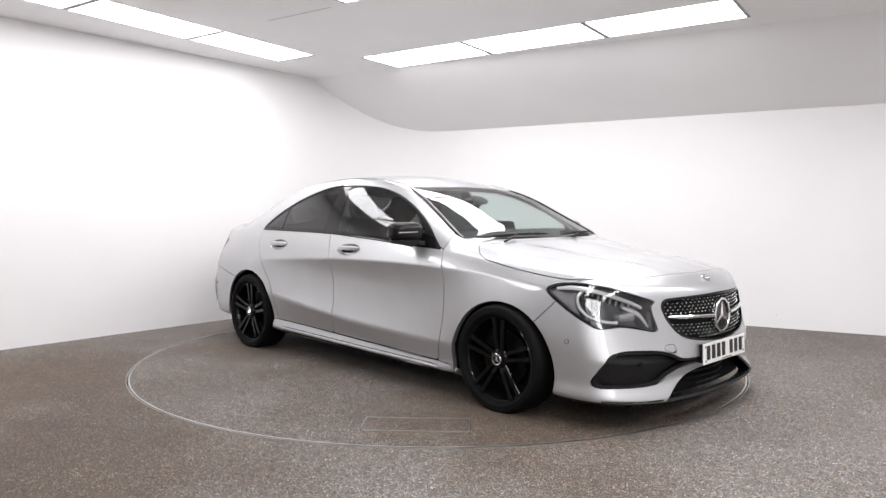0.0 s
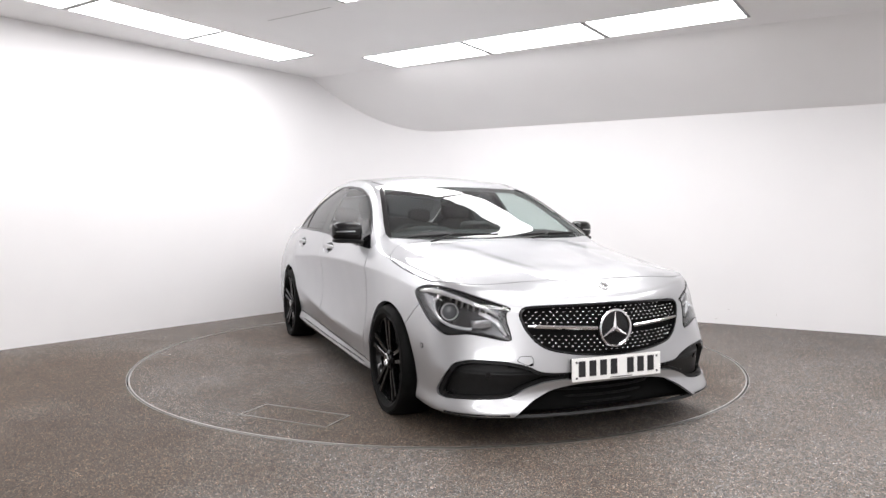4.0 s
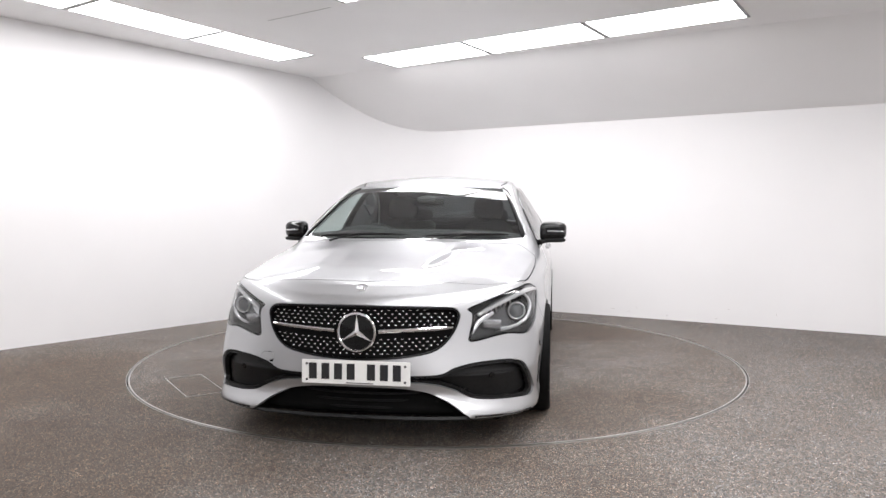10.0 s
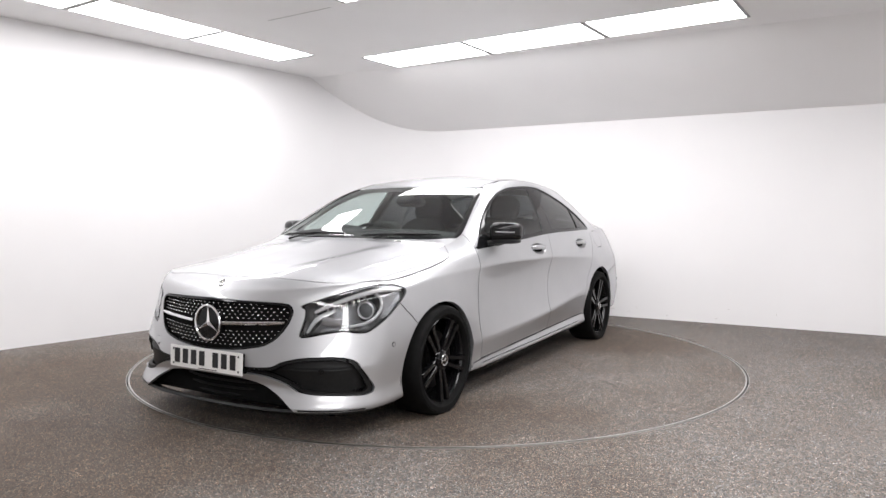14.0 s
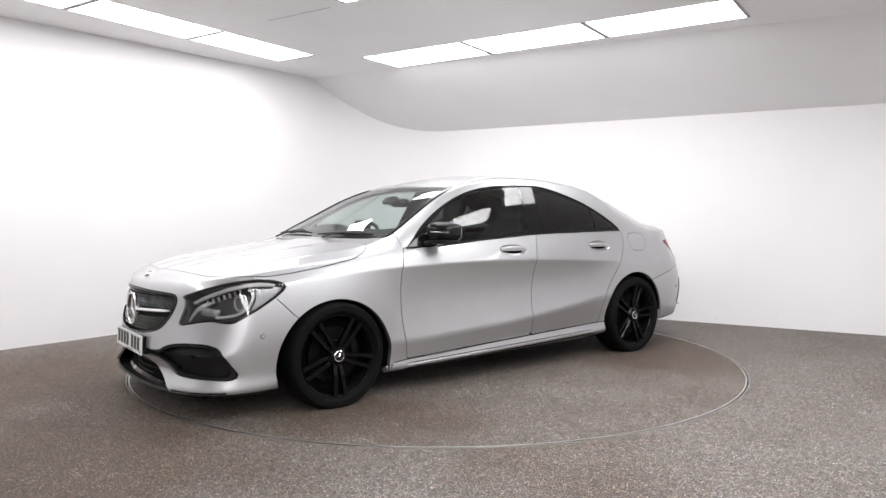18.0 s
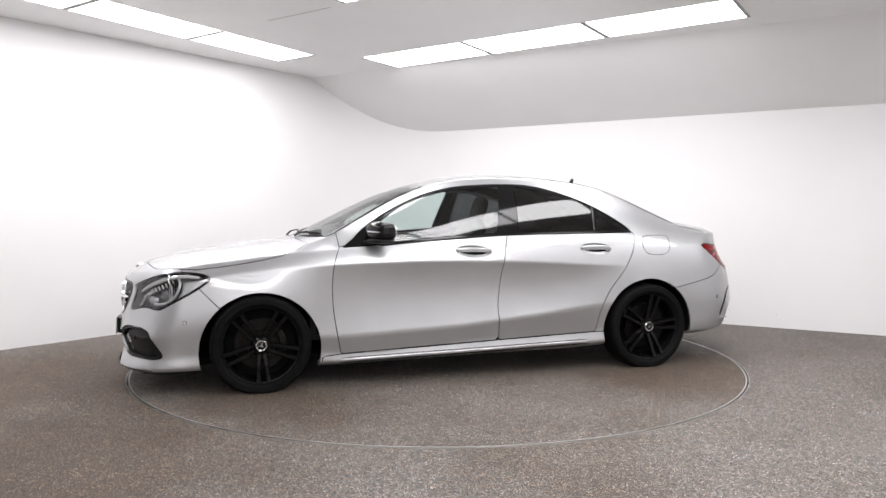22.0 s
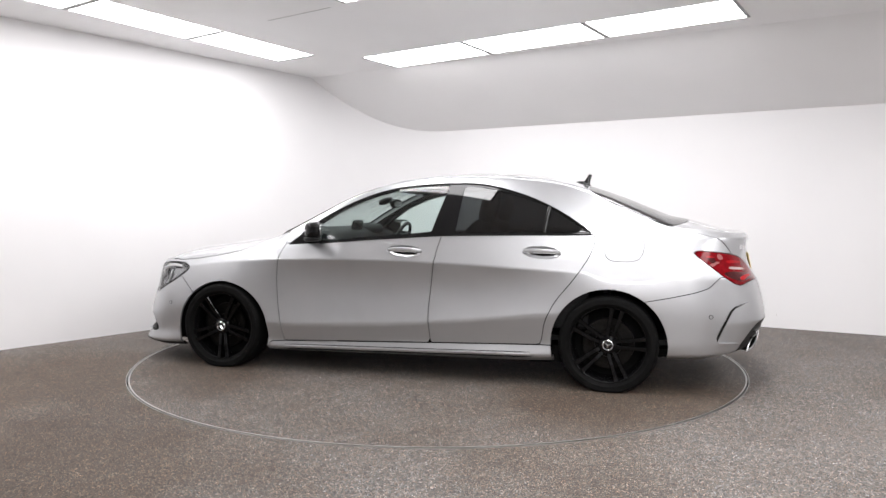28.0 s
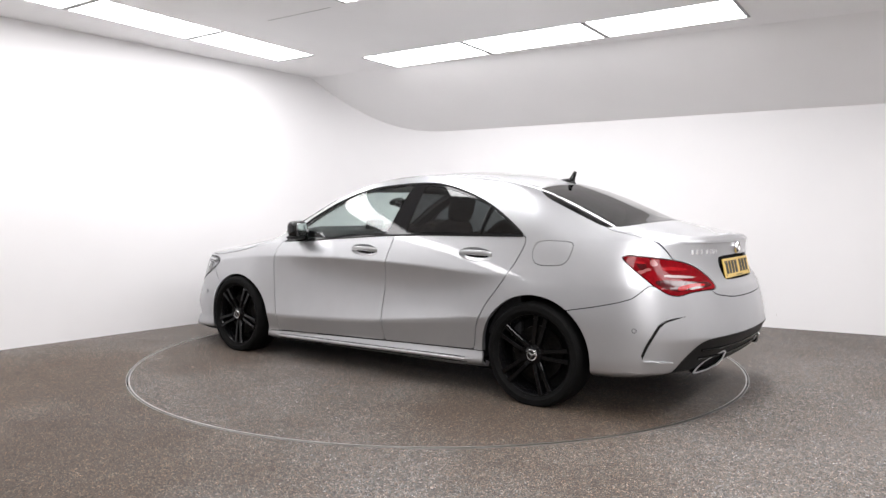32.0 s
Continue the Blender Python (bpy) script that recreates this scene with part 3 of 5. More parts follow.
PALE_LENS = worn("pale_lens", (0.40, 0.31, 0.30), 0.2, 0.0, 0.15, 120)
PINK_LENS = worn("pink_lens", (0.30, 0.10, 0.10), 0.15, 0.0, 0.15, 120)
LAMP_GREY = worn("lamp_housing", (0.12, 0.122, 0.126), 0.2, 0.8, 0.2, 25)
LAMP_SILVER = worn("lamp_silver", (0.42, 0.42, 0.43), 0.22, 0.8, 0.1, 25)
GUIDE = worn("light_guide_clear", (0.66, 0.66, 0.67), 0.12, 0.35, 0.03, 60)
PLATE_WHITE = worn("white_plate", (0.80, 0.80, 0.78), 0.35, 0.0, 0.03, 20)
PLATE_YELLOW = worn("yellow_plate", (0.72, 0.50, 0.12), 0.35, 0.0, 0.04, 20)
INK = shader("plate_ink", (0.012, 0.012, 0.014), 0.45)[0]

# ---------------------------------------------------------------- the car
car = new("car")
tagged(car, "silver metallic four-door coupe with black alloy wheels and tinted rear glass", "car")

ROOT2 = math.sqrt(2)
skin = skin_mesh()
FULL = skin


def absy(V):
    return np.abs(V[:, 1])


def top_plane(V):
    return np.stack([V[:, 0], absy(V)], -1)


def front_plane(V):
    return np.stack([absy(V), V[:, 2]], -1)


HUB_X, HUB_Z, HUB_Y = 1.3495, 0.292, 0.874


def circle(cx, cy, r, n=72):
    return [(cx + r * math.cos(2 * math.pi * i / n), cy + r * math.sin(2 * math.pi * i / n)) for i in range(n)]


# wheel openings
ARCHES = (((HUB_X, 0.25), 0.366), ((-HUB_X, 0.284), 0.354))
for (cx, cz), r in ARCHES:
    p, m = side(skin[0], 0.4)
    skin = clip(skin, region(skin[0], p, circle(cx, cz, r), m, 0), 1)

# windscreen, rear window, side windows
WINDSCREEN = [(1.075, -0.2), (1.075, 0.0), (1.06, 0.3), (1.01, 0.55), (0.935, 0.705), (0.90, 0.715), (0.669, 0.650), (0.32, 0.560), (0.265, 0.535), (0.29, 0.3), (0.30, 0.0), (0.30, -0.2)]
windscreen, skin = carve(skin, region(skin[0], top_plane(skin[0]), WINDSCREEN, (skin[0][:, 2] > 0.9) & (skin[0][:, 0] > 0), 1), 0.004)
REAR_WINDOW = [(-1.20, -0.2), (-1.20, 0.0), (-1.195, 0.3), (-1.205, 0.5), (-1.225, 0.565), (-1.31, 0.610), (-1.514, 0.632), (-1.69, 0.652), (-1.735, 0.62), (-1.81, 0.43), (-1.855, 0.2), (-1.865, 0.0), (-1.865, -0.2)]
rear_window, skin = carve(skin, region(skin[0], top_plane(skin[0]), REAR_WINDOW, (skin[0][:, 2] > 0.9) & (skin[0][:, 0] < -1), 1), 0.004)
SIDE_OPENING = tight([(0.846, 0.881), (0.651, 1.036), (0.465, 1.145), (0.274, 1.226), (0.08, 1.275), (-0.115, 1.295), (-0.31, 1.303), (-0.505, 1.296), (-0.698, 1.253), (-0.888, 1.187), (-1.071, 1.094), (-1.254, 0.971), (-0.86, 0.969), (-0.486, 0.965), (-0.224, 0.957), (0.263, 0.926), (0.638, 0.893)])
p, m = side(skin[0])
side_opening, skin = carve(skin, region(skin[0], p, SIDE_OPENING, m, 1), 0.003)
FRONT_GLASS = [(0.575, 0.908), (0.66, 0.985), (0.62, 1.028), (0.464, 1.134), (0.273, 1.216), (0.08, 1.264), (-0.115, 1.284), (-0.285, 1.291), (-0.198, 0.972), (0.264, 0.941)]
REAR_GLASS = [(-0.392, 1.285), (-0.504, 1.276), (-0.697, 1.235), (-0.955, 1.150), (-0.942, 0.983), (-0.362, 0.975)]
QUARTER_GLASS = [(-0.982, 1.132), (-1.069, 1.081), (-1.222, 0.983), (-0.956, 0.983)]
window_glass = []
surround = side_opening
for outline in (FRONT_GLASS, REAR_GLASS, QUARTER_GLASS):
    p, m = side(surround[0])
    inside, surround = carve(surround, region(surround[0], p, tight(outline, 0.022), m, 1), 0.002)
    window_glass.append(halves(inside))

# bonnet, roof, boot lid
BONNET = [(1.115, -0.2), (1.115, 0.0), (1.105, 0.3), (1.075, 0.58), (1.047, 0.685), (1.095, 0.745), (1.147, 0.785), (1.201, 0.800), (1.391, 0.796), (1.584, 0.781), (1.74, 0.763), (1.84, 0.735), (1.90, 0.69), (1.945, 0.63), (1.985, 0.54), (2.035, 0.35), (2.06, 0.15), (2.065, 0.0), (2.065, -0.2)]
bonnet, skin = carve(skin, region(skin[0], top_plane(skin[0]), BONNET, (skin[0][:, 0] > 0.95) & (skin[0][:, 2] > 0.68), 1), 0.0042)
ROOF = [(0.277, -0.2), (0.277, 0.0), (0.265, 0.3), (0.235, 0.50), (0.08, 0.537), (-0.3, 0.530), (-0.72, 0.524), (-1.1, 0.530), (-1.19, 0.520), (-1.178, 0.3), (-1.178, 0.0), (-1.178, -0.2)]
roof, skin = carve(skin, region(skin[0], top_plane(skin[0]), ROOF, skin[0][:, 2] > 1.1, 1), 0.006)


def tail_plane(V):
    return np.stack([(-V[:, 0] - absy(V)) / ROOT2, V[:, 2]], -1)


def nose_plane(V):
    return np.stack([(absy(V) - V[:, 0]) / ROOT2, V[:, 2]], -1)


TAIL_LAMP = [(0.745, 0.868), (0.777, 0.879), (0.876, 0.869), (1.000, 0.855), (1.090, 0.838), (1.179, 0.800), (1.250, 0.747), (1.288, 0.700), (1.235, 0.692), (1.178, 0.694), (1.081, 0.686), (1.012, 0.668), (0.95, 0.676), (0.88, 0.720), (0.831, 0.768), (0.785, 0.813)]
tail_lamp, skin = carve(skin, region(skin[0], tail_plane(skin[0]), TAIL_LAMP, (skin[0][:, 0] < -1.6) & (absy(skin[0]) > 0.3), 1), 0.006)
LID = [(-0.2, -0.45), (0.0, -0.45), (0.60, -0.45), (0.652, -0.468), (0.66, -0.56), (0.686, -0.714), (0.668, -0.779), (0.647, -0.847), (0.625, -0.907), (0.485, -1.101), (0.444, -1.128), (0.288, -1.166), (0.096, -1.178), (0.0, -1.178), (-0.2, -1.178)]
V = skin[0]
boot_lid, skin = carve(skin, region(V, np.stack([absy(V), (V[:, 0] + V[:, 2]) / ROOT2], -1), LID, (V[:, 0] < -1.5) & (V[:, 2] > 0.58), 1), 0.005)

PLATE_HOLE = [(-0.2, 0.866), (0.0, 0.866), (0.282, 0.862), (0.296, 0.85), (0.278, 0.742), (0.262, 0.732), (0.0, 0.728), (-0.2, 0.728)]
plate_hole, boot_lid = carve(boot_lid, region(boot_lid[0], front_plane(boot_lid[0]), PLATE_HOLE, boot_lid[0][:, 0] < -2.0, 1), 0.002)

# doors
DOOR_FRONT = [(0.862, 0.886), (0.885, 0.831), (0.906, 0.757), (0.915, 0.645), (0.909, 0.496), (0.887, 0.347), (0.860, 0.212), (0.262, 0.234), (-0.206, 0.249), (-0.201, 0.348), (-0.193, 0.46), (-0.204, 0.571), (-0.222, 0.721), (-0.252, 0.87), (-0.274, 0.955), (-0.28, 1.02), (0.3, 1.0), (0.72, 0.925)]
DOOR_REAR = [(-0.206, 0.249), (-0.925, 0.272), (-0.938, 0.29), (-0.958, 0.424), (-1.024, 0.555), (-1.134, 0.686), (-1.222, 0.816), (-1.260, 0.907), (-1.262, 0.945), (-1.252, 0.969), (-1.19, 0.985), (-1.0, 1.02), (-0.28, 1.02), (-0.274, 0.955), (-0.252, 0.87), (-0.222, 0.721), (-0.204, 0.571), (-0.193, 0.46), (-0.201, 0.348)]
doors = []
for outline in (DOOR_FRONT, DOOR_REAR):
    p, m = side(skin[0], 0.6)
    d, skin = carve(skin, region(skin[0], p, tight(outline), m, 1), 0.0052)
    doors.append(d)
SILL = [(0.995, 0.0), (0.975, 0.20), (0.857, 0.209), (-0.209, 0.247), (-0.929, 0.270), (-1.00, 0.271), (-1.02, 0.0)]
p, m = side(skin[0], 0.6)
sill, skin = carve(skin, region(skin[0], p, SILL, m, 0), 0.006)
FLAP = [(-1.335, 0.946), (-1.545, 0.944), (-1.562, 0.914), (-1.545, 0.836), (-1.502, 0.806), (-1.361, 0.806), (-1.327, 0.838), (-1.318, 0.889)]
p, m = side(skin[0], 0.5)
fuel_flap, skin = carve(skin, region(skin[0], p, FLAP, m & (skin[0][:, 1] > 0), 2), 0.0036)

# lamps and openings of the nose
HEAD_LAMP = [(-1.135, 0.648), (-1.00, 0.690), (-0.88, 0.724), (-0.747, 0.743), (-0.65, 0.736), (-0.592, 0.716), (-0.583, 0.692), (-0.62, 0.652), (-0.69, 0.592), (-0.765, 0.545), (-0.815, 0.518), (-0.87, 0.520), (-0.93, 0.530), (-1.01, 0.520), (-1.10, 0.502), (-1.141, 0.499), (-1.125, 0.545), (-1.108, 0.590), (-1.102, 0.634)]
head_lamp, skin = carve(skin, region(skin[0], nose_plane(skin[0]), HEAD_LAMP, (skin[0][:, 0] > 1.4) & (absy(skin[0]) > 0.3), 1), 0.006)
GRILLE = [(-0.2, 0.672), (0.0, 0.672), (0.42, 0.662), (0.458, 0.652), (0.476, 0.62), (0.454, 0.55), (0.408, 0.488), (0.35, 0.452), (0.21, 0.427), (0.0, 0.414), (-0.2, 0.414)]
grille, skin = carve(skin, region(skin[0], front_plane(skin[0]), GRILLE, skin[0][:, 0] > 1.9, 2), 0.003)
INTAKE = [(-0.2, 0.347), (0.0, 0.347), (0.30, 0.347), (0.404, 0.355), (0.449, 0.384), (0.549, 0.407), (0.70, 0.413), (0.765, 0.392), (0.792, 0.34), (0.812, 0.255), (0.806, 0.222), (0.737, 0.226), (0.596, 0.230), (0.524, 0.241), (0.468, 0.273), (0.372, 0.305), (0.265, 0.312), (0.0, 0.312), (-0.2, 0.312)]
intake, skin = carve(skin, region(skin[0], front_plane(skin[0]), INTAKE, skin[0][:, 0] > 1.8, 1), 0.003)
LOWER = [(-0.2, 0.284), (0.0, 0.284), (0.21, 0.283), (0.33, 0.267), (0.437, 0.220), (0.545, 0.145), (0.545, 0.12), (0.0, 0.12), (-0.2, 0.12)]
lip, skin = carve(skin, np.where((skin[0][:, 0] > 1.5), skin[0][:, 2] - 0.150, 1.0), 0.002)
lower_intake, skin = carve(skin, region(skin[0], front_plane(skin[0]), LOWER, skin[0][:, 0] > 1.9, 1), 0.003)
TOW = [(0.498, 0.428), (0.437, 0.432), (0.428, 0.420), (0.426, 0.39), (0.44, 0.382), (0.49, 0.402), (0.502, 0.41)]
tow_cover, skin = carve(skin, region(skin[0], front_plane(skin[0]), TOW, (skin[0][:, 0] > 1.9) & (skin[0][:, 1] < 0), 1), 0.0025)
DIFFUSER = [(-0.2, 0.444), (0.0, 0.444), (0.34, 0.447), (0.58, 0.441), (0.633, 0.414), (0.683, 0.341), (0.71, 0.27), (0.74, 0.10), (0.0, 0.10), (-0.2, 0.10)]
diffuser, skin = carve(skin, region(skin[0], front_plane(skin[0]), DIFFUSER, skin[0][:, 0] < -1.9, 1), 0.003)
BUMPER = [(1.585, -0.1), (1.585, 0.525), (1.60, 0.536), (1.704, 0.642), (1.86, 0.81), (2.5, 1.2), (2.5, -0.1)]
p, m = side(skin[0], -1)
bumper, skin = carve(skin, region(skin[0], p, BUMPER, m, 0), 0.005)
REAR_BUMPER = [(-1.55, -0.1), (-1.55, 0.563), (-1.718, 0.596), (-1.852, 0.628), (-1.93, 0.655), (-2.0, 0.72), (-2.5, 0.75), (-2.5, -0.1)]
p, m = side(skin[0], -1)
rear_bumper, skin = carve(skin, region(skin[0], p, REAR_BUMPER, m, 0), 0.005)
fender, skin = carve(skin, 0.862 - skin[0][:, 0] + 0.12 * (skin[0][:, 2] - 0.88), 0.005)

# dark shell just under the skin, open at the windows and wheels
shell = FULL
for (cx, cz), r in ARCHES:
    p, m = side(shell[0], 0.4)
    shell = clip(shell, region(shell[0], p, circle(cx, cz, r + 0.012), m, 0), 1)
shell = clip(shell, region(shell[0], top_plane(shell[0]), WINDSCREEN, (shell[0][:, 2] > 0.9) & (shell[0][:, 0] > 0), 1), 1)
shell = clip(shell, region(shell[0], top_plane(shell[0]), REAR_WINDOW, (shell[0][:, 2] > 0.9) & (shell[0][:, 0] < -1), 1), 1)
p, m = side(shell[0])
shell = clip(shell, region(shell[0], p, SIDE_OPENING, m, 1), 1)
for plane_of, poly, mask in ((front_plane, GRILLE, shell[0][:, 0] > 1.9),):
    shell = clip(shell, region(shell[0], plane_of(shell[0]), poly, mask, 1), 1)
shell = clip(shell, region(shell[0], front_plane(shell[0]), INTAKE, shell[0][:, 0] > 1.8, 1), 1)
shell = clip(shell, region(shell[0], front_plane(shell[0]), LOWER, shell[0][:, 0] > 1.9, 1), 1)
shell = clip(shell, region(shell[0], nose_plane(shell[0]), HEAD_LAMP, (shell[0][:, 0] > 1.4) & (absy(shell[0]) > 0.3), 1), 1)
tri_object("inner_shell", *offset(shell, 0.016), INNER, car, "black inner shell seen through the joints")

# painted panels
panel("bonnet", bonnet, PAINT, car)
panel("roof", roof, PAINT, car)
boot = panel("boot_lid", boot_lid, PAINT, car)
front_bumper = panel("front_bumper", bumper, PAINT, car)
back_bumper = panel("rear_bumper", rear_bumper, PAINT, car)
for piece in halves(fender):
    panel("front_wing", piece, PAINT, car, depth=0.03)
for piece in halves(skin):
    panel("side_frame", piece, PAINT, car, depth=0.03)
for piece in halves(sill):
    panel("side_skirt", piece, PAINT, car)
panel("fuel_flap", fuel_flap, PAINT, car)
panel("tow_eye_cover", tow_cover, PAINT, front_bumper, depth=0.006)
mid_lip = np.where(lip[0][:, 0] > 2.0, absy(lip[0]) - 0.52, 1.0)
for piece in halves(clip(lip, mid_lip, 1)):
    panel("lip_end", piece, MATT_BLACK, car, "black splitter end under the bumper")
panel("front_lip", clip(lip, mid_lip, -1), MATT_BLACK, car, "black lip under centre intake")
panel("diffuser", diffuser, MATT_BLACK, car, "black lower rear valance")
for name, pane, outline, mat, label, edge in (("windscreen", windscreen, WINDSCREEN, SCREEN, "clear raked windscreen", 0.016), ("rear_window", rear_window, REAR_WINDOW, PRIVACY, "dark tinted rear window", 0.018)):
    screen = panel(name, pane, mat, car, label, 0.004)
    f = region(pane[0], top_plane(pane[0]), outline, pane[0][:, 2] > 0, 1)
    tri_object("black_border", *offset(clip(pane, f + edge, 1), 0.004), GLOSS_BLACK, screen, "black printed glass border")
for piece in halves(surround):
    panel("window_surround", piece, GLOSS_BLACK, car, "gloss black window surround")
door_sides = []
for pair in doors:
    for piece in halves(pair):
        door_sides.append(piece)


# ---------------------------------------------------------------- shapes turned, swept and set on the skin
def lathe(profile, seg=72, cap=False):
    """Revolve (radius, y) points about the y axis; returns vertices and faces."""
    v, f = [], []
    n = len(profile)
    for i in range(seg):
        a = 2 * math.pi * i / seg
        v += [(r * math.cos(a), y, r * math.sin(a)) for r, y in profile]
        j = (i + 1) % seg
        f += [(n * i + k, n * i + k + 1, n * j + k + 1, n * j + k) for k in range(n - 1)]
    return v, f


def put(name, vf, material, parent, label="", at=None, smooth=True, sharp=35):
    me = mesh_of(name, vf[0], vf[1], material, smooth)
    bm = bmesh.new()
    bm.from_mesh(me)
    bmesh.ops.remove_doubles(bm, verts=bm.verts, dist=1e-5)
    bmesh.ops.recalc_face_normals(bm, faces=bm.faces)
    bm.to_mesh(me)
    bm.free()
    if smooth:
        me.set_sharp_from_angle(angle=radians(sharp))
    return link(name, me, parent, label, at)


def sweep(path, width, height, taper=None, roll=(0, 0, 1), ring=10, power=3.0):
    """A bar of rounded section along a path of points; taper gives a scale at each point."""
    path = [Vector(p) for p in path]
    v, f = [], []
    for i, p in enumerate(path):
        d = (path[min(i + 1, len(path) - 1)] - path[max(i - 1, 0)]).normalized()
        u = Vector(roll)
        sidev = d.cross(u).normalized()
        u = sidev.cross(d).normalized()
        s = taper[i] if taper else 1.0
        for k in range(ring):
            a = 2 * math.pi * (k + 0.5) / ring
            c, w = math.cos(a), math.sin(a)
            c, w = math.copysign(abs(c) ** (2 / power), c), math.copysign(abs(w) ** (2 / power), w)
            v.append(p + sidev * (c * width / 2 * s) + u * (w * height / 2 * s))
    n = len(path)
    for i in range(n - 1):
        for k in range(ring):
            f.append((i * ring + k, i * ring + (k + 1) % ring, (i + 1) * ring + (k + 1) % ring, (i + 1) * ring + k))
    f += [tuple(range(ring))[::-1], tuple(range((n - 1) * ring, n * ring))]
    return v, f


def blob(rx, ry, rz, power=2.6, nu=28, nv=16, bend=None):
    """A rounded block: a superellipsoid; bend moves each point."""
    v, f = [], []

    def sp(x, e):
        return math.copysign(abs(x) ** e, x)
    e = 2 / power
    for j in range(nv + 1):
        b = -math.pi / 2 + math.pi * j / nv
        for i in range(nu):
            a = 2 * math.pi * i / nu
            p = Vector((rx * sp(math.cos(b), e) * sp(math.cos(a), e), ry * sp(math.cos(b), e) * sp(math.sin(a), e), rz * sp(math.sin(b), e)))
            v.append(bend(p) if bend else p)
    for j in range(nv):
        for i in range(nu):
            f.append((j * nu + i, j * nu + (i + 1) % nu, (j + 1) * nu + (i + 1) % nu, (j + 1) * nu + i))
    return v, f


SKIN_V, SKIN_T = FULL
SKIN_N = normals(SKIN_V, SKIN_T)


SKIN_A, SKIN_B, SKIN_C = SKIN_V[SKIN_T[:, 0]], SKIN_V[SKIN_T[:, 1]], SKIN_V[SKIN_T[:, 2]]
SKIN_MID = (SKIN_A + SKIN_B + SKIN_C) / 3


def on_skin(kind, a, b, left=1):
    """A point and outward normal of the skin, straight in from the side (x, z), the front or rear (y, z), or the top (x, y)."""
    i, j, keep = {"side": (0, 2, SKIN_MID[:, 1] * left > 0.3), "front": (1, 2, SKIN_MID[:, 0] > 1.4), "rear": (1, 2, SKIN_MID[:, 0] < -1.4), "top": (0, 1, SKIN_MID[:, 2] > 0.7)}[kind]
    near = keep & (np.abs(SKIN_MID[:, i] - a) < 0.06) & (np.abs(SKIN_MID[:, j] - b) < 0.06)
    k = np.nonzero(near)[0]
    A, B, C = (X[k][:, (i, j)] for X in (SKIN_A, SKIN_B, SKIN_C))
    e1, e2, w = B - A, C - A, np.array([a, b]) - A
    det = e1[:, 0] * e2[:, 1] - e1[:, 1] * e2[:, 0]
    det = np.where(np.abs(det) < 1e-14, 1e-14, det)
    u = (w[:, 0] * e2[:, 1] - w[:, 1] * e2[:, 0]) / det
    v = (e1[:, 0] * w[:, 1] - e1[:, 1] * w[:, 0]) / det
    ok = np.nonzero((u > -1e-4) & (v > -1e-4) & (u + v < 1.0001))[0]
    if not len(ok):
        d = (SKIN_V[:, i] - a) ** 2 + (SKIN_V[:, j] - b) ** 2
        d += np.where({"side": SKIN_V[:, 1] * left > 0.3, "front": SKIN_V[:, 0] > 1.4, "rear": SKIN_V[:, 0] < -1.4, "top": SKIN_V[:, 2] > 0.7}[kind], 0, 9)
        q = int(np.argmin(d))
        return Vector(SKIN_V[q]), Vector(SKIN_N[q])
    q = ok[0]
    t = SKIN_T[k[q]]
    wts = np.array([1 - u[q] - v[q], u[q], v[q]])
    return Vector(wts @ SKIN_V[t]), Vector(wts @ SKIN_N[t]).normalized()


def facing(point, normal, up=(0, 0, 1), lift=0.0):
    """A pose at a point of the skin: local -y looks out along the normal, z up."""
    y = -normal
    x = y.cross(Vector(up)).normalized()
    z = x.cross(y).normalized()
    m = Matrix((x, y, z)).transposed().to_4x4()
    m.translation = point + normal * lift
    return m


def disc(r, depth, seg=24, dome=0.0):
    """A button facing -y."""
    return lathe([(0.0001, -depth - dome), (r * 0.6, -depth - dome * 0.7), (r * 0.92, -depth), (r, -depth * 0.6), (r, 0.004)], seg)


def emblem(parent, at, r, label="chrome ring emblem with three arms"):
    """A ring with three tapering arms, facing -y."""
    e = put("emblem", lathe([(r, 0.014), (r, -0.006), (r * 0.97, -0.009), (r * 0.90, -0.009), (r * 0.87, -0.005), (r * 0.87, 0.014)], 48), CHROME, parent, label, at)
    for k in range(3):
        a = math.pi / 2 + k * 2 * math.pi / 3
        d, s = Vector((math.cos(a), 0, math.sin(a))), Vector((-math.sin(a), 0, math.cos(a)))
        w, q = r * 0.13, Vector((0, -1, 0))
        v = [d * (r * 0.9) + q * 0.004, s * w * 1.0 + d * r * 0.02 + q * 0.002, -s * w * 1.0 + d * r * 0.02 + q * 0.002, q * 0.011, d * (r * 0.9) - q * 0.002, s * w - q * 0.002, -s * w - q * 0.002]
        f = [(0, 1, 3), (0, 3, 2), (0, 4, 5, 1), (0, 2, 6, 4), (1, 5, 6, 2, 3), (4, 6, 5)]
        put("arm", (v, f), CHROME, e, "", None, False)
    return e


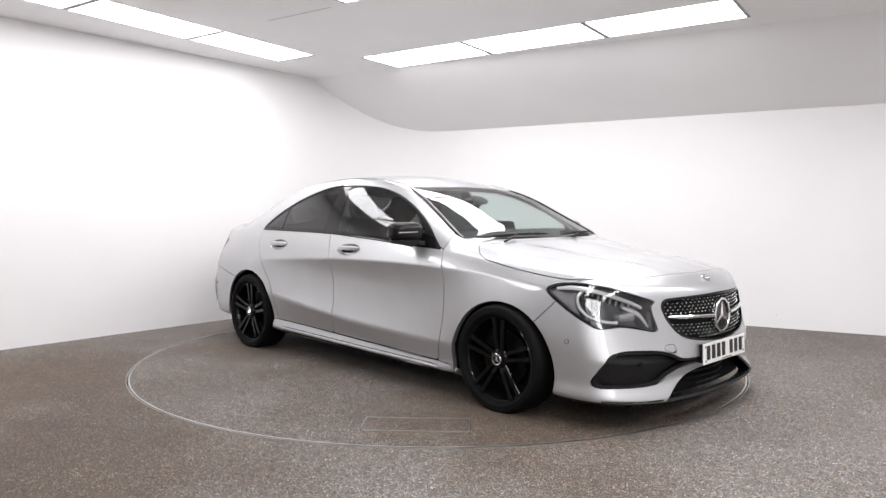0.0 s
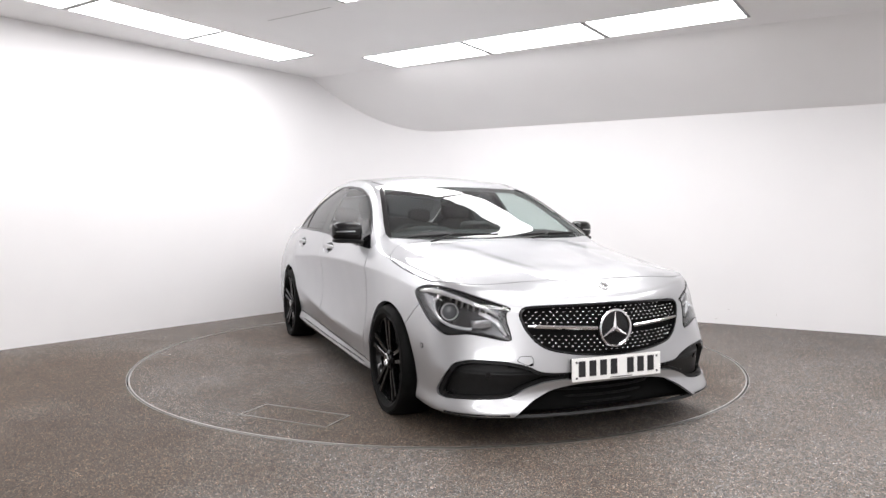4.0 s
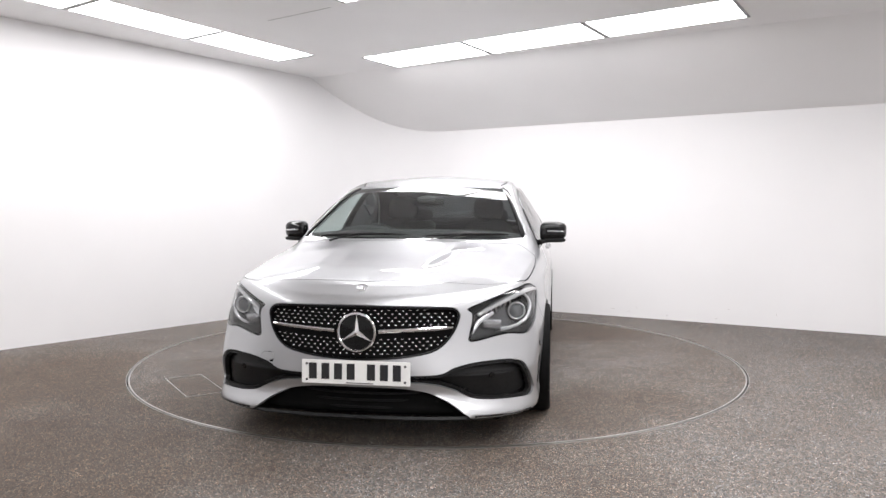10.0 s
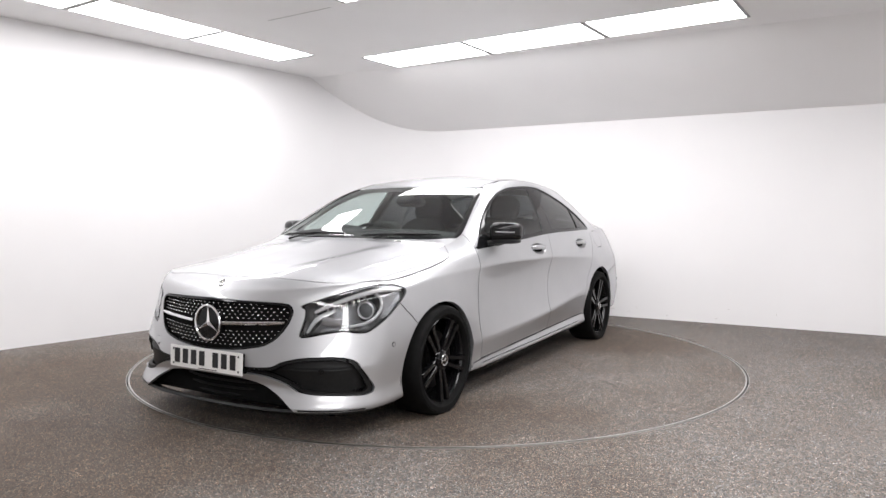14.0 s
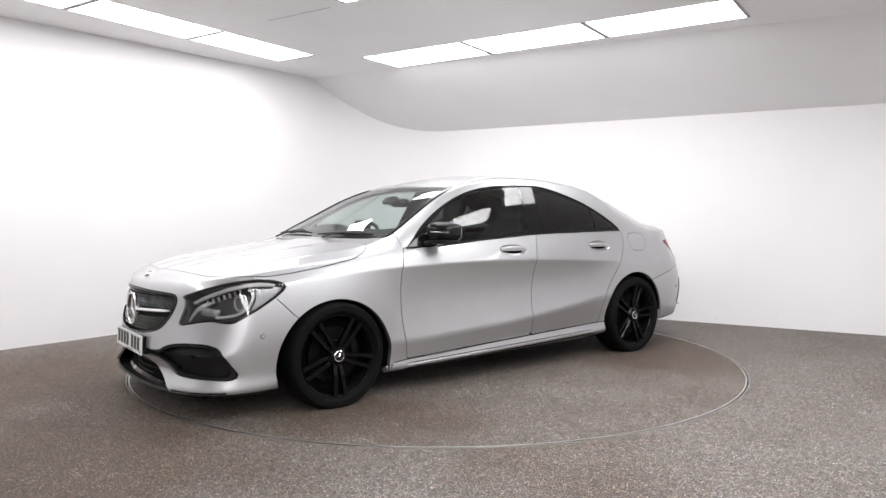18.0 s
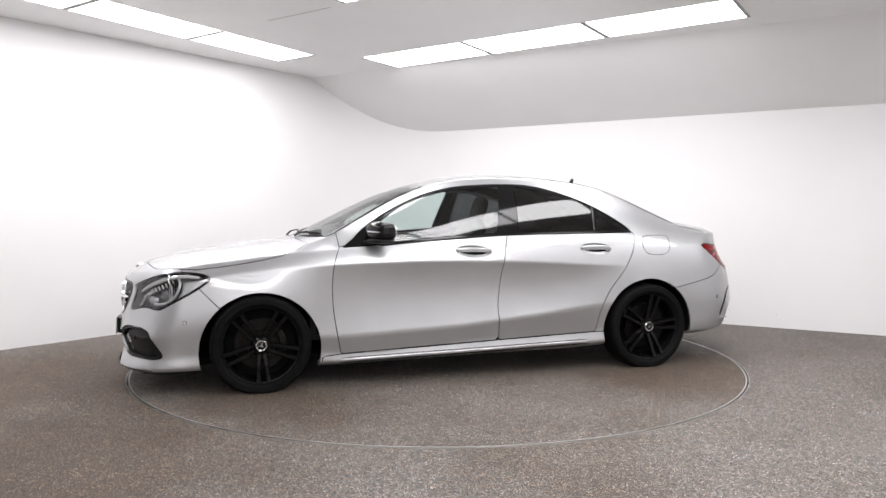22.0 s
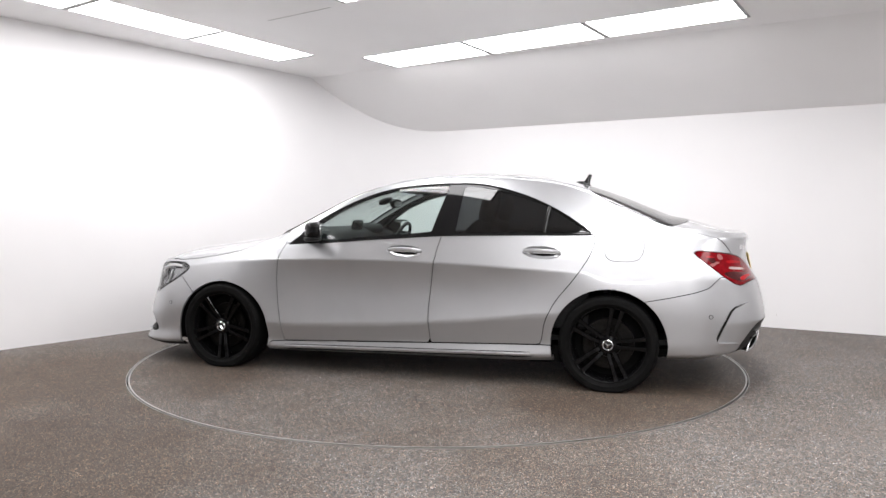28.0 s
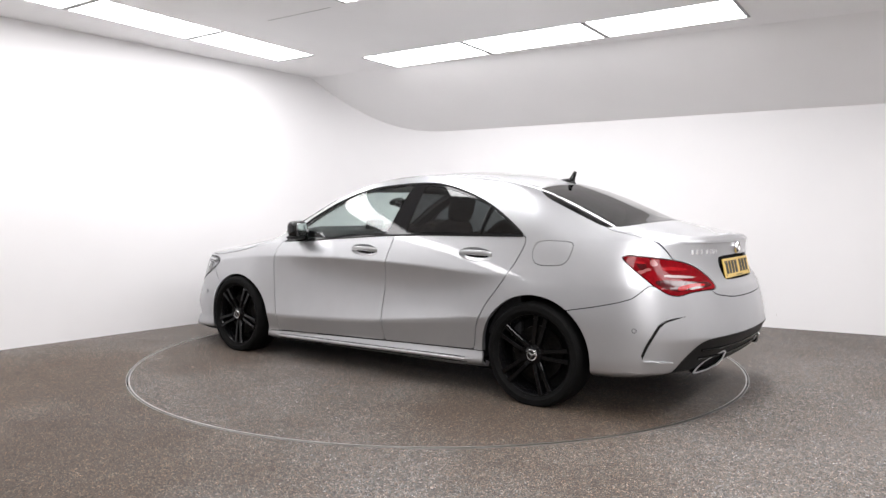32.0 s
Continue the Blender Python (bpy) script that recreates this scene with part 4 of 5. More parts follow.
# ---------------------------------------------------------------- doors with handles and glass
PROJECTOR = worn("projector_glass", (0.10, 0.105, 0.11), 0.08, 0.0, 0.1, 10)
HANDLES = {0: (-0.025, 0.850), 1: (-0.935, 0.855)}
for i, piece in enumerate(door_sides):
    which, left = i // 2, 1 if i % 2 == 0 else -1
    hx, hz = HANDLES[which]
    p, m = side(piece[0])
    cup = [(hx + 0.125 * math.cos(a), hz + 0.006 * math.cos(a) + 0.040 * math.sin(a)) for a in np.linspace(0, 2 * math.pi, 40, endpoint=False)]
    f = signed(p, cup)
    dish, piece = clip(piece, f, -1), clip(piece, f, 1)
    door = panel("front_door" if which == 0 else "rear_door", piece, PAINT, car, "", 0.02)
    V, T = dish
    q, _ = side(V)
    deep = np.clip(-signed(q, cup) / 0.036, 0, 1)
    V = V - normals(V, T) * (0.020 * (deep * (2 - deep)))[:, None]
    tri_object("handle_recess", V, T, PAINT, door)
    c0, n0 = on_skin("side", hx, hz, left)
    path = []
    for k in range(9):
        u = k / 8 - 0.5
        q, nn = on_skin("side", hx - u * 0.226 * 1.0, hz + 0.006 - u * 0.004, left)
        path.append(q + nn * (0.020 * (1 - (2 * u) ** 4) - 0.004))
    put("handle", sweep(path, 0.020, 0.030, [0.75, 0.9, 1, 1, 1, 1, 1, 0.95, 0.8], n0 * 0 + Vector((0, 0, 1)), 12), PAINT, door, "body-coloured pull handle")
    lower = [q + Vector((0, 0, -0.013)) + n0 * 0.004 for q in path[1:-1]]
    put("handle_strip", sweep(lower, 0.008, 0.006, None, (0, 0, 1), 8), CHROME, door, "chrome strip of handle")
    pane = window_glass[which][0 if left > 0 else 1]
    panel("door_glass", pane, CLEAR if which == 0 else PRIVACY, door, "clear side window" if which == 0 else "dark tinted side window", 0.004)
for pane in window_glass[2]:
    panel("quarter_glass", pane, PRIVACY, car, "dark tinted quarter window", 0.004)
# upright bars between rear window and quarter window
for left in (1, -1):
    bar = [on_skin("side", x, z, left) for x, z in ((-0.945, 0.980), (-0.950, 1.03), (-0.957, 1.09), (-0.966, 1.142))]
    put("quarter_bar", sweep([q + nn * 0.002 for q, nn in bar], 0.008, 0.018, None, (1, 0, 0), 8), GLOSS_BLACK, car, "gloss black bar before quarter window")
# belt strips
for left in (1, -1):
    path = []
    for x in np.linspace(0.60, -1.24, 40):
        zb = float(np.interp(-x, [-0.64, -0.263, 0.224, 0.486, 0.86, 1.254], [0.889, 0.922, 0.953, 0.961, 0.965, 0.968]))
        q, nn = on_skin("side", x, zb, left)
        path.append(Vector((x, 0, zb)) + Vector((0, q.y, 0)) + nn * 0.002)
    put("belt_strip", sweep(path, 0.008, 0.011, None, (0, 0, 1), 8), GLOSS_BLACK, car, "gloss black strip under windows")
# black mouldings over the side windows
for left in (1, -1):
    path = []
    for x in np.linspace(0.76, -1.235, 44):
        zt = float(glide([-1.254, -1.071, -0.888, -0.698, -0.505, -0.31, -0.115, 0.08, 0.274, 0.465, 0.651, 0.846], [0.971, 1.094, 1.187, 1.253, 1.296, 1.303, 1.295, 1.275, 1.226, 1.145, 1.036, 0.881], [x])[0])
        q, nn = on_skin("side", x, zt - 0.004, left)
        path.append(q + nn * 0.001)
    put("window_moulding", sweep(path, 0.008, 0.016, [0.5] + [1] * 42 + [0.5], (0, 0, 1), 8), GLOSS_BLACK, car, "black moulding over side windows")
# black strips in the roof joints
for left in (1, -1):
    path = [on_skin("top", x, y * left) for x, y in ((0.20, 0.512), (0.08, 0.540), (-0.1, 0.537), (-0.3, 0.533), (-0.5, 0.530), (-0.72, 0.527), (-0.95, 0.530), (-1.1, 0.533), (-1.2, 0.530))]
    put("roof_strip", sweep([q - nn * 0.001 for q, nn in path], 0.020, 0.008, [0.6] + [1] * 7 + [0.6], (0, 0, 1), 8), GLOSS_BLACK, car, "black roof joint strip")
# black mouldings down both sides of the windscreen
for left in (1, -1):
    path = [on_skin("top", x, y * left) for x, y in ((0.935, 0.706), (0.89, 0.707), (0.80, 0.688), (0.70, 0.660), (0.60, 0.634), (0.50, 0.608), (0.40, 0.582), (0.32, 0.558), (0.255, 0.530))]
    put("windscreen_moulding", sweep([q + nn * 0.001 for q, nn in path], 0.034, 0.010, [0.6] + [1] * 7 + [0.8], (0, 0, 1), 8), GLOSS_BLACK, car, "black moulding beside windscreen")
# black sill mouldings
for left in (1, -1):
    path = []
    for x in np.linspace(0.875, -0.89, 30):
        q, nn = on_skin("side", x, 0.174 - 0.021 * x, left)
        path.append(Vector((x, q.y, 0.174 - 0.021 * x)) + nn * 0.001)
    put("sill_moulding", sweep(path, 0.010, 0.010, [0.3] + [1] * 28 + [0.3], (0, 0, 1), 8), GLOSS_BLACK, car, "slim black sill moulding")
    put("sill_line", sweep([a + b * 0.001 for a, b in (on_skin("side", x, 0.203 - 0.021 * x, left) for x in np.linspace(0.86, -0.87, 30))], 0.006, 0.005, [0.4] + [1] * 28 + [0.4], (0, 0, 1), 6), GLOSS_BLACK, car, "thin black line along sill")
    put("sill_strip", sweep([a + b * 0.003 for a, b in (on_skin("side", x, 0.189 - 0.021 * x, left) for x in np.linspace(0.86, -0.87, 30))], 0.009, 0.016, [0.4, 0.7] + [1] * 26 + [0.7, 0.4], (0, 0, 1), 8), SATIN, car, "bright line on sill moulding")

# ---------------------------------------------------------------- head lamps
for piece in halves(head_lamp):
    left = 1 if piece[0][:, 1].mean() > 0 else -1
    lamp = tri_object("head_lamp", *offset(piece, 0.002), LENS, car, "clear head lamp with dark surround and light guide")
    V, T = piece
    q = nose_plane(V)
    # dark border strip under the lens, then the bowl
    f = signed(q, rounded(HEAD_LAMP, 1))
    border, bowl = clip(piece, f + 0.012, 1), clip(piece, f + 0.012, -1)
    tri_object("lamp_border", *offset(border, 0.006), GLOSS_BLACK, lamp)
    BV, BT = bowl
    # a deep bowl: side walls in from the lens's edge, and a floor
    WV, WT = flange(BV, BT, 0.085)
    FV, FT = offset(bowl, 0.085)
    tri_object("lamp_bowl", np.concatenate([WV, FV]), np.concatenate([WT[len(BT):], FT + len(WV)]), LAMP_GREY, lamp)

    def inside_lamp(points):
        return [Vector((x, y * left, z)) for x, y, z in points]

    # light guides: along the brow, hooked round the main lens, and down the inner edge
    put("light_guide", sweep(inside_lamp([(2.045, 0.548, 0.615), (2.012, 0.592, 0.641), (1.972, 0.640, 0.664), (1.915, 0.700, 0.692), (1.840, 0.756, 0.713), (1.775, 0.784, 0.717), (1.705, 0.803, 0.710)]), 0.030, 0.024, [0.7, 0.9, 1, 1, 1, 1, 0.7], (0, 0, 1), 10), GUIDE, lamp, "pale daytime light guide")
    put("light_guide", sweep(inside_lamp([(1.825, 0.752, 0.700), (1.815, 0.776, 0.676), (1.818, 0.786, 0.650), (1.830, 0.786, 0.620), (1.846, 0.778, 0.596), (1.868, 0.764, 0.574), (1.900, 0.732, 0.553), (1.945, 0.685, 0.542), (1.970, 0.650, 0.540)]), 0.015, 0.015, None, (0, 0.2, 1), 8), GUIDE, lamp, "pale hooked light guide")
    put("light_guide", sweep(inside_lamp([(2.068, 0.516, 0.514), (2.052, 0.528, 0.545), (2.034, 0.548, 0.577), (2.008, 0.578, 0.600), (1.975, 0.615, 0.618)]), 0.024, 0.014, [0.5, 0.8, 1, 1, 0.6], (1, 0, 0), 10), GUIDE, lamp, "pale inner light guide")
    cover = clip(piece, region(V, q, [(-0.735, 0.722), (-0.65, 0.728), (-0.60, 0.712), (-0.595, 0.695), (-0.63, 0.655), (-0.70, 0.598), (-0.735, 0.572), (-0.700, 0.650)], V[:, 0] > 0, 1), -1)
    tri_object("lamp_side_cover", *flange(*offset(cover, 0.022), 0.03), LAMP_SILVER, lamp, "silver inner cover at lamp's outer end")
    ahead = Vector((1, 0.25 * left, 0.02)).normalized()
    for at, r in (((1.868, 0.722, 0.617), 0.043),):
        m = facing(inside_lamp([at])[0], ahead)
        put("projector_ring", lathe([(r * 0.86, 0.006), (r * 0.88, -0.006), (r * 0.95, -0.009), (r * 1.03, -0.006), (r * 1.05, 0.01)], 36), GUIDE, lamp, "", m)
        put("projector_shroud", lathe([(r * 1.04, 0.004), (r * 1.30, -0.002), (r * 1.36, 0.012)], 36), GLOSS_BLACK, lamp, "black shroud round projector", m)
        put("projector", lathe([(0.0001, -0.010), (r * 0.4, -0.008), (r * 0.7, -0.002), (r * 0.88, 0.008)], 36), PROJECTOR, lamp, "grey projector lens", m)
    put("inner_reflector", blob(0.022, 0.042, 0.022, 9.0, 24, 12, lambda q: Vector((q.x - 0.5 * q.y, q.y * left, q.z - 0.12 * q.y))), LAMP_SILVER, lamp, "silver inner reflector block", Matrix.Translation(inside_lamp([(1.985, 0.612, 0.566)])[0]))
    for k in range(7):
        x, y, z = 2.005 - 0.022 * k, 0.585 + 0.021 * k, 0.617 + 0.010 * k
        put("reflector_fin", sweep(inside_lamp([(x - 0.02, y, z - 0.014), (x - 0.012, y, z + 0.010)]), 0.007, 0.012, None, (1, 0, 0), 6), SATIN, lamp)

# ---------------------------------------------------------------- grille, intakes and nose details
V, T = grille
tri_object("grille_back", *offset(grille, 0.035), INNER, car, "black grille backing")
gf = region(V, front_plane(V), GRILLE, V[:, 0] > 1.9, 2)
ring = clip(grille, gf + 0.010, 1)
RV, RT = flange(*ring, 0.03)
tri_object("grille_frame", RV + np.array([0.004, 0, 0]), RT, GLOSS_BLACK, car, "gloss black grille frame")
grille_outline = rounded(GRILLE, 2)
pin = mesh_of("grille_pin", *blob(0.004, 0.0066, 0.0036, 2.0, 10, 6), PIN_METAL, True)
grille_ob = link("grille_pins", bm_mesh("grille_bar_core", box_bm(0.02, 0.02, 0.1, (2.17, 0, 0.54)), INNER), car, "black grille insert with bright pins")
grille_ob.name = "grille_insert"
for row in range(15):
    z = 0.428 + 0.0168 * row
    if abs(z - 0.552) < 0.026:
        continue
    for col in range(-15, 16):
        y = (col + (0.5 if row % 2 else 0.0)) * 0.0325
        zz = z + 0.012 * (abs(y) / 0.4) ** 2 * (1 if z < 0.54 else 0.2)
        if signed(np.array([[abs(y), zz]]), grille_outline)[0] > -0.016 or math.hypot(y, zz - 0.546) < 0.098:
            continue
        p, n = on_skin("front", y, zz)
        o = link("grille_pin", pin, grille_ob)
        o.location = p - Vector((0.012, 0, 0))
for sgn in (1, -1):
    path = []
    for k in range(10):
        y = sgn * (0.105 + k * (0.335 / 9))
        p, n = on_skin("front", y, 0.548 + 0.02 * (abs(y) / 0.44))
        path.append(Vector((p.x + 0.003, y, 0.548 + 0.02 * (abs(y) / 0.44))))
    put("grille_louvre", sweep(path, 0.022, 0.019, [1] * 8 + [0.9, 0.5], (0, 0, 1), 10), CHROME, car, "bright single louvre of grille")
p, n = on_skin("front", 0, 0.546)
star_at = facing(Vector((p.x - 0.004, 0, 0.546)), Vector((1, 0, 0.03)).normalized())
put("emblem_plate", lathe([(0.0001, 0.0), (0.085, 0.002), (0.092, 0.03)], 48), GLOSS_BLACK, car, "round black emblem plate", star_at)
emblem(car, star_at, 0.094, "large chrome three-armed ring emblem")
p, n = on_skin("front", 0, 0.741)
emblem(car, facing(p, n), 0.027, "small chrome bonnet emblem")

tri_object("side_intake", *offset(intake, 0.05), INNER, car, "black side intakes with fine mesh")
IV, IT = intake
ifn = region(IV, front_plane(IV), INTAKE, IV[:, 0] > 1.8, 1)
edge = clip(intake, ifn + 0.012, 1)
tri_object("intake_edge", *flange(*offset(edge, 0.010), 0.02), MATT_BLACK, car, "black moulded intake edge")
mesh_bar = clip(intake, ifn + 0.010, -1)
tri_object("intake_mesh", *offset(mesh_bar, 0.040), MATT_BLACK, car, "black honeycomb intake insert")
tri_object("lower_intake", lower_intake[0] * np.array([1, 0.97, 1]) - np.array([0.09, 0, -0.006]), lower_intake[1], INNER, car, "black centre intake")
link("lower_backing", bm_mesh("lower_backing", box_bm(0.02, 1.30, 0.20, (2.03, 0, 0.215)), INNER), car)
for k in range(3):
    path = []
    for i in range(13):
        y = -0.46 + 0.92 * i / 12
        path.append(Vector((2.165 - 0.16 * (abs(y) / 0.46) ** 2.2, y, 0.178 + 0.034 * k)))
    put("intake_louvre", sweep(path, 0.012, 0.010, None, (0, 0, 1), 8), MATT_BLACK, car)
for sgn in (1, -1):
    # lower edge line of the bumper blade
    path = []
    for y in np.linspace(0.55, 0.80, 12):
        p, n = on_skin("front", sgn * y, 0.160)
        path.append(p)
    put("bumper_groove", sweep(path, 0.006, 0.008, None, (0, 0, 1), 8), GLOSS_BLACK, front_bumper, "dark groove along bumper blade")
    # parking sensors
    for kind, a, b in (("side", 1.79, 0.445), ("front", 0.635 * sgn, 0.335)):
        p, n = on_skin(kind, a, b, sgn)
        lift = 0.001 if kind == "side" else -0.030
        put("sensor_ring", lathe([(0.0095, -0.001), (0.0105, -0.0026), (0.0126, -0.0022), (0.0130, 0.004)], 24), GLOSS_BLACK, front_bumper, "", facing(p, n, (0, 0, 1), lift))
        put("parking_sensor", disc(0.011, 0.002, 20), PAINT if kind == "side" else GLOSS_BLACK, front_bumper, "", facing(p, n, (0, 0, 1), lift))
    p, n = on_skin("side", -1.945, 0.487, sgn)
    put("sensor_ring", lathe([(0.0095, -0.001), (0.0105, -0.0026), (0.0126, -0.0022), (0.0130, 0.004)], 24), GLOSS_BLACK, back_bumper, "", facing(p, n, (0, 0, 1), 0.001))
    put("parking_sensor", disc(0.011, 0.002, 20), PAINT, back_bumper, "", facing(p, n, (0, 0, 1), 0.001))


def number_plate(name, material, m, label):
    """A 520 by 111 mm plate, facing -y, its characters as plain bars."""
    pl = link(name, bm_mesh(name, box_bm(0.52, 0.006, 0.111, (0, 0, 0), 0.002), material), car, label, m)
    x = -0.205
    for k in range(7):
        wide = 0.038
        link("character_bar", bm_mesh("character_bar", box_bm(wide, 0.004, 0.074, (x, -0.0035, 0.004)), INK), pl)
        x += 0.061 + (0.036 if k == 3 else 0)
    link("maker_line", bm_mesh("maker_line", box_bm(0.13, 0.001, 0.004, (0.02, -0.0035, -0.048)), INK), pl)
    for sx in (-0.235, 0.235):
        for sz in (-0.038, 0.036):
            put("plate_screw", disc(0.006, 0.0012, 12), INK, pl, "", pose(sx, -0.003, sz))
    return pl


number_plate("number_plate_front", PLATE_WHITE, facing(Vector((2.247, 0, 0.361)), Vector((1, 0, 0.04)).normalized()), "white front number plate")
link("plate_holder", bm_mesh("plate_holder", box_bm(0.03, 0.50, 0.10, (2.222, 0, 0.361), 0.005), GLOSS_BLACK), car)

# ---------------------------------------------------------------- tail lamps and tail details
for piece in halves(tail_lamp):
    left = 1 if piece[0][:, 1].mean() > 0 else -1
    V, T = piece
    lamp = panel("tail_lamp", piece, RED_LENS, car, "red tail lamp with pale reversing strip", 0.02)
    for label, poly, mat, lift in (("pale reversing strip", [(0.932, 0.783), (1.06, 0.772), (1.19, 0.757), (1.212, 0.746), (1.07, 0.757), (0.942, 0.766)], PALE_LENS, 0.0015),
                                   ("pale indicator patch", [(0.880, 0.860), (0.917, 0.852), (0.921, 0.823), (0.878, 0.820)], PINK_LENS, 0.0015),
                                   ("pale corner strip", [(0.803, 0.793), (0.825, 0.800), (0.880, 0.817), (0.892, 0.806), (0.84, 0.790), (0.827, 0.777)], PINK_LENS, 0.0016),
                                   ("bright red light bar", [(0.93, 0.816), (1.0, 0.820), (1.12, 0.802), (1.135, 0.790), (1.0, 0.800), (0.935, 0.799)], RED_BRIGHT, 0.0012),
                                   ("bright red corner bar", [(0.79, 0.856), (0.865, 0.850), (0.862, 0.832), (0.80, 0.838)], RED_BRIGHT, 0.0012),
                                   ("bright red lower bar", [(0.99, 0.712), (1.09, 0.730), (1.20, 0.728), (1.19, 0.716), (1.09, 0.712), (1.02, 0.692)], RED_BRIGHT, 0.0014),
                                   ("dark lower red field", [(0.87, 0.745), (0.95, 0.752), (1.08, 0.742), (1.22, 0.735), (1.255, 0.712), (1.08, 0.700), (1.00, 0.690), (0.92, 0.715)], RED_DEEP, 0.001),
                                   ("dark upper red field", [(0.80, 0.842), (0.86, 0.842), (0.86, 0.800), (0.83, 0.796)], RED_DEEP, 0.001)):
        bit = clip(piece, region(V, tail_plane(V), poly, V[:, 0] < 0, 1), -1)
        tri_object("lamp_field", *offset(bit, -lift), mat, lamp, label)
    bit = clip(piece, np.abs(tail_plane(V)[:, 0] - 0.884 - 0.2 * (0.86 - V[:, 2])) - 0.0025, -1)
    tri_object("lamp_joint", *offset(bit, -0.002), GLOSS_BLACK, lamp)
# number recess and plate on the boot lid
p, n = on_skin("rear", 0.0, 0.797)
tilt = Vector((-1, 0, 0.22)).normalized()
tri_object("plate_recess", plate_hole[0] + np.array([0.028, 0, 0]), plate_hole[1], GLOSS_BLACK, boot, "dark plate recess")
number_plate("number_plate_rear", PLATE_YELLOW, facing(p + Vector((0.001, 0, -0.006)), tilt), "yellow rear number plate")
low, high = on_skin("rear", 0.0, 0.872)[0], on_skin("rear", 0.0, 0.936)[0]
rise = (high - low).normalized()
lid_normal = Vector((-rise.z, 0, rise.x))
emblem(boot, facing((low + high) / 2 + lid_normal * 0.006, lid_normal), 0.033, "chrome boot emblem")
x = 0.545
for k, wide in enumerate((0.032, 0.026, 0.034, 0.03, 0.03, 0.03, 0.02)):
    x -= wide / 2 + 0.004 + (0.012 if k in (3,) else 0)
    p, n = on_skin("rear", x, 0.892)
    link("badge_bar", bm_mesh("badge_bar", box_bm(wide * 0.55, 0.004, 0.026 if k < 6 else 0.02, (0, 0, 0), 0.001), CHROME), boot, "", facing(p, n, (0, 0, 1), 0.001))
    x -= wide / 2
# lip spoiler along the lid's edge
path = []
for y in np.linspace(-0.60, 0.60, 31):
    p, n = on_skin("rear", y, 0.938)
    path.append(p + Vector((0.004, 0, 0.004)))
put("lip_spoiler", sweep(path, 0.016, 0.012, [0.3, 0.7] + [1] * 27 + [0.7, 0.3], (0, 0, 1), 10), PAINT, boot, "body-coloured lip spoiler")
for sgn in (1, -1):
    # vent line and fin of the rear bumper corner
    path = []
    for xx, zz in ((-1.985, 0.340), (-1.985, 0.355), (-2.000, 0.395), (-2.02, 0.435), (-2.045, 0.485), (-2.06, 0.515), (-2.085, 0.540), (-2.12, 0.553), (-2.165, 0.565)):
        q, nn = on_skin("side", xx, zz, sgn)
        path.append(q - nn * 0.001)
    put("bumper_vent", sweep(path, 0.014, 0.016, [0.6, 0.9, 1, 1, 1, 1, 0.8, 0.6, 0.2], (0, 0, 1), 8), GLOSS_BLACK, back_bumper, "dark vent slit in bumper corner")
    fin = []
    for xx, zz in ((-1.99, 0.328), (-2.03, 0.327), (-2.07, 0.324), (-2.11, 0.320)):
        q, nn = on_skin("side", xx, zz, sgn)
        fin.append(q + nn * 0.003)
    put("bumper_fin", sweep(fin, 0.03, 0.010, [0.6, 1, 1, 0.4], (0, 0, 1), 8), PAINT, back_bumper, "small ledge under vent")
    # exhaust outlets: slanting slots in the valance's lower corners
    c = Vector((-2.226, 0.480 * sgn, 0.296))
    u = Vector((-0.10, -0.236 * sgn, 0.050)).normalized()
    w = Vector((0.10, 0.0, 1.0)).normalized()
    out = u.cross(w).normalized() * sgn
    out = out if out.x < 0 else -out
    prof = [(-0.140, -0.016), (-0.11, 0.002), (-0.05, 0.021), (0.02, 0.029), (0.09, 0.031), (0.122, 0.029), (0.126, 0.022), (0.09, -0.008), (0.04, -0.024), (-0.03, -0.028), (-0.10, -0.022)]
    m = len(prof)
    rim_path = [c + u * a + w * b + out * 0.006 for a, b in prof]
    rv, rf = sweep(rim_path + rim_path[:1], 0.008, 0.009, None, tuple(out), 8)
    tip = put("exhaust_outlet", (rv, rf), SATIN, car, "bright-rimmed slanting exhaust outlet", None, True, 40)
    put("exhaust_throat", ([c + u * (a * sc) + w * (b * sc) + out * d for d, sc in ((0.004, 1.0), (-0.035, 0.9)) for a, b in prof], [(k, (k + 1) % m, m + (k + 1) % m, m + k) for k in range(m)] + [tuple(range(m, 2 * m))]), INNER, tip, "", None, False)
# ridge lines of the valance
for k in range(2):
    path = []
    for i in range(19):
        y = -0.60 + 1.2 * i / 18
        p, n = on_skin("rear", y, 0.335 + 0.045 * k)
        path.append(p + n * 0.002)
    put("diffuser_ridge", sweep(path, 0.016, 0.012, None, (0, 0, 1), 8), GLOSS_BLACK, car)

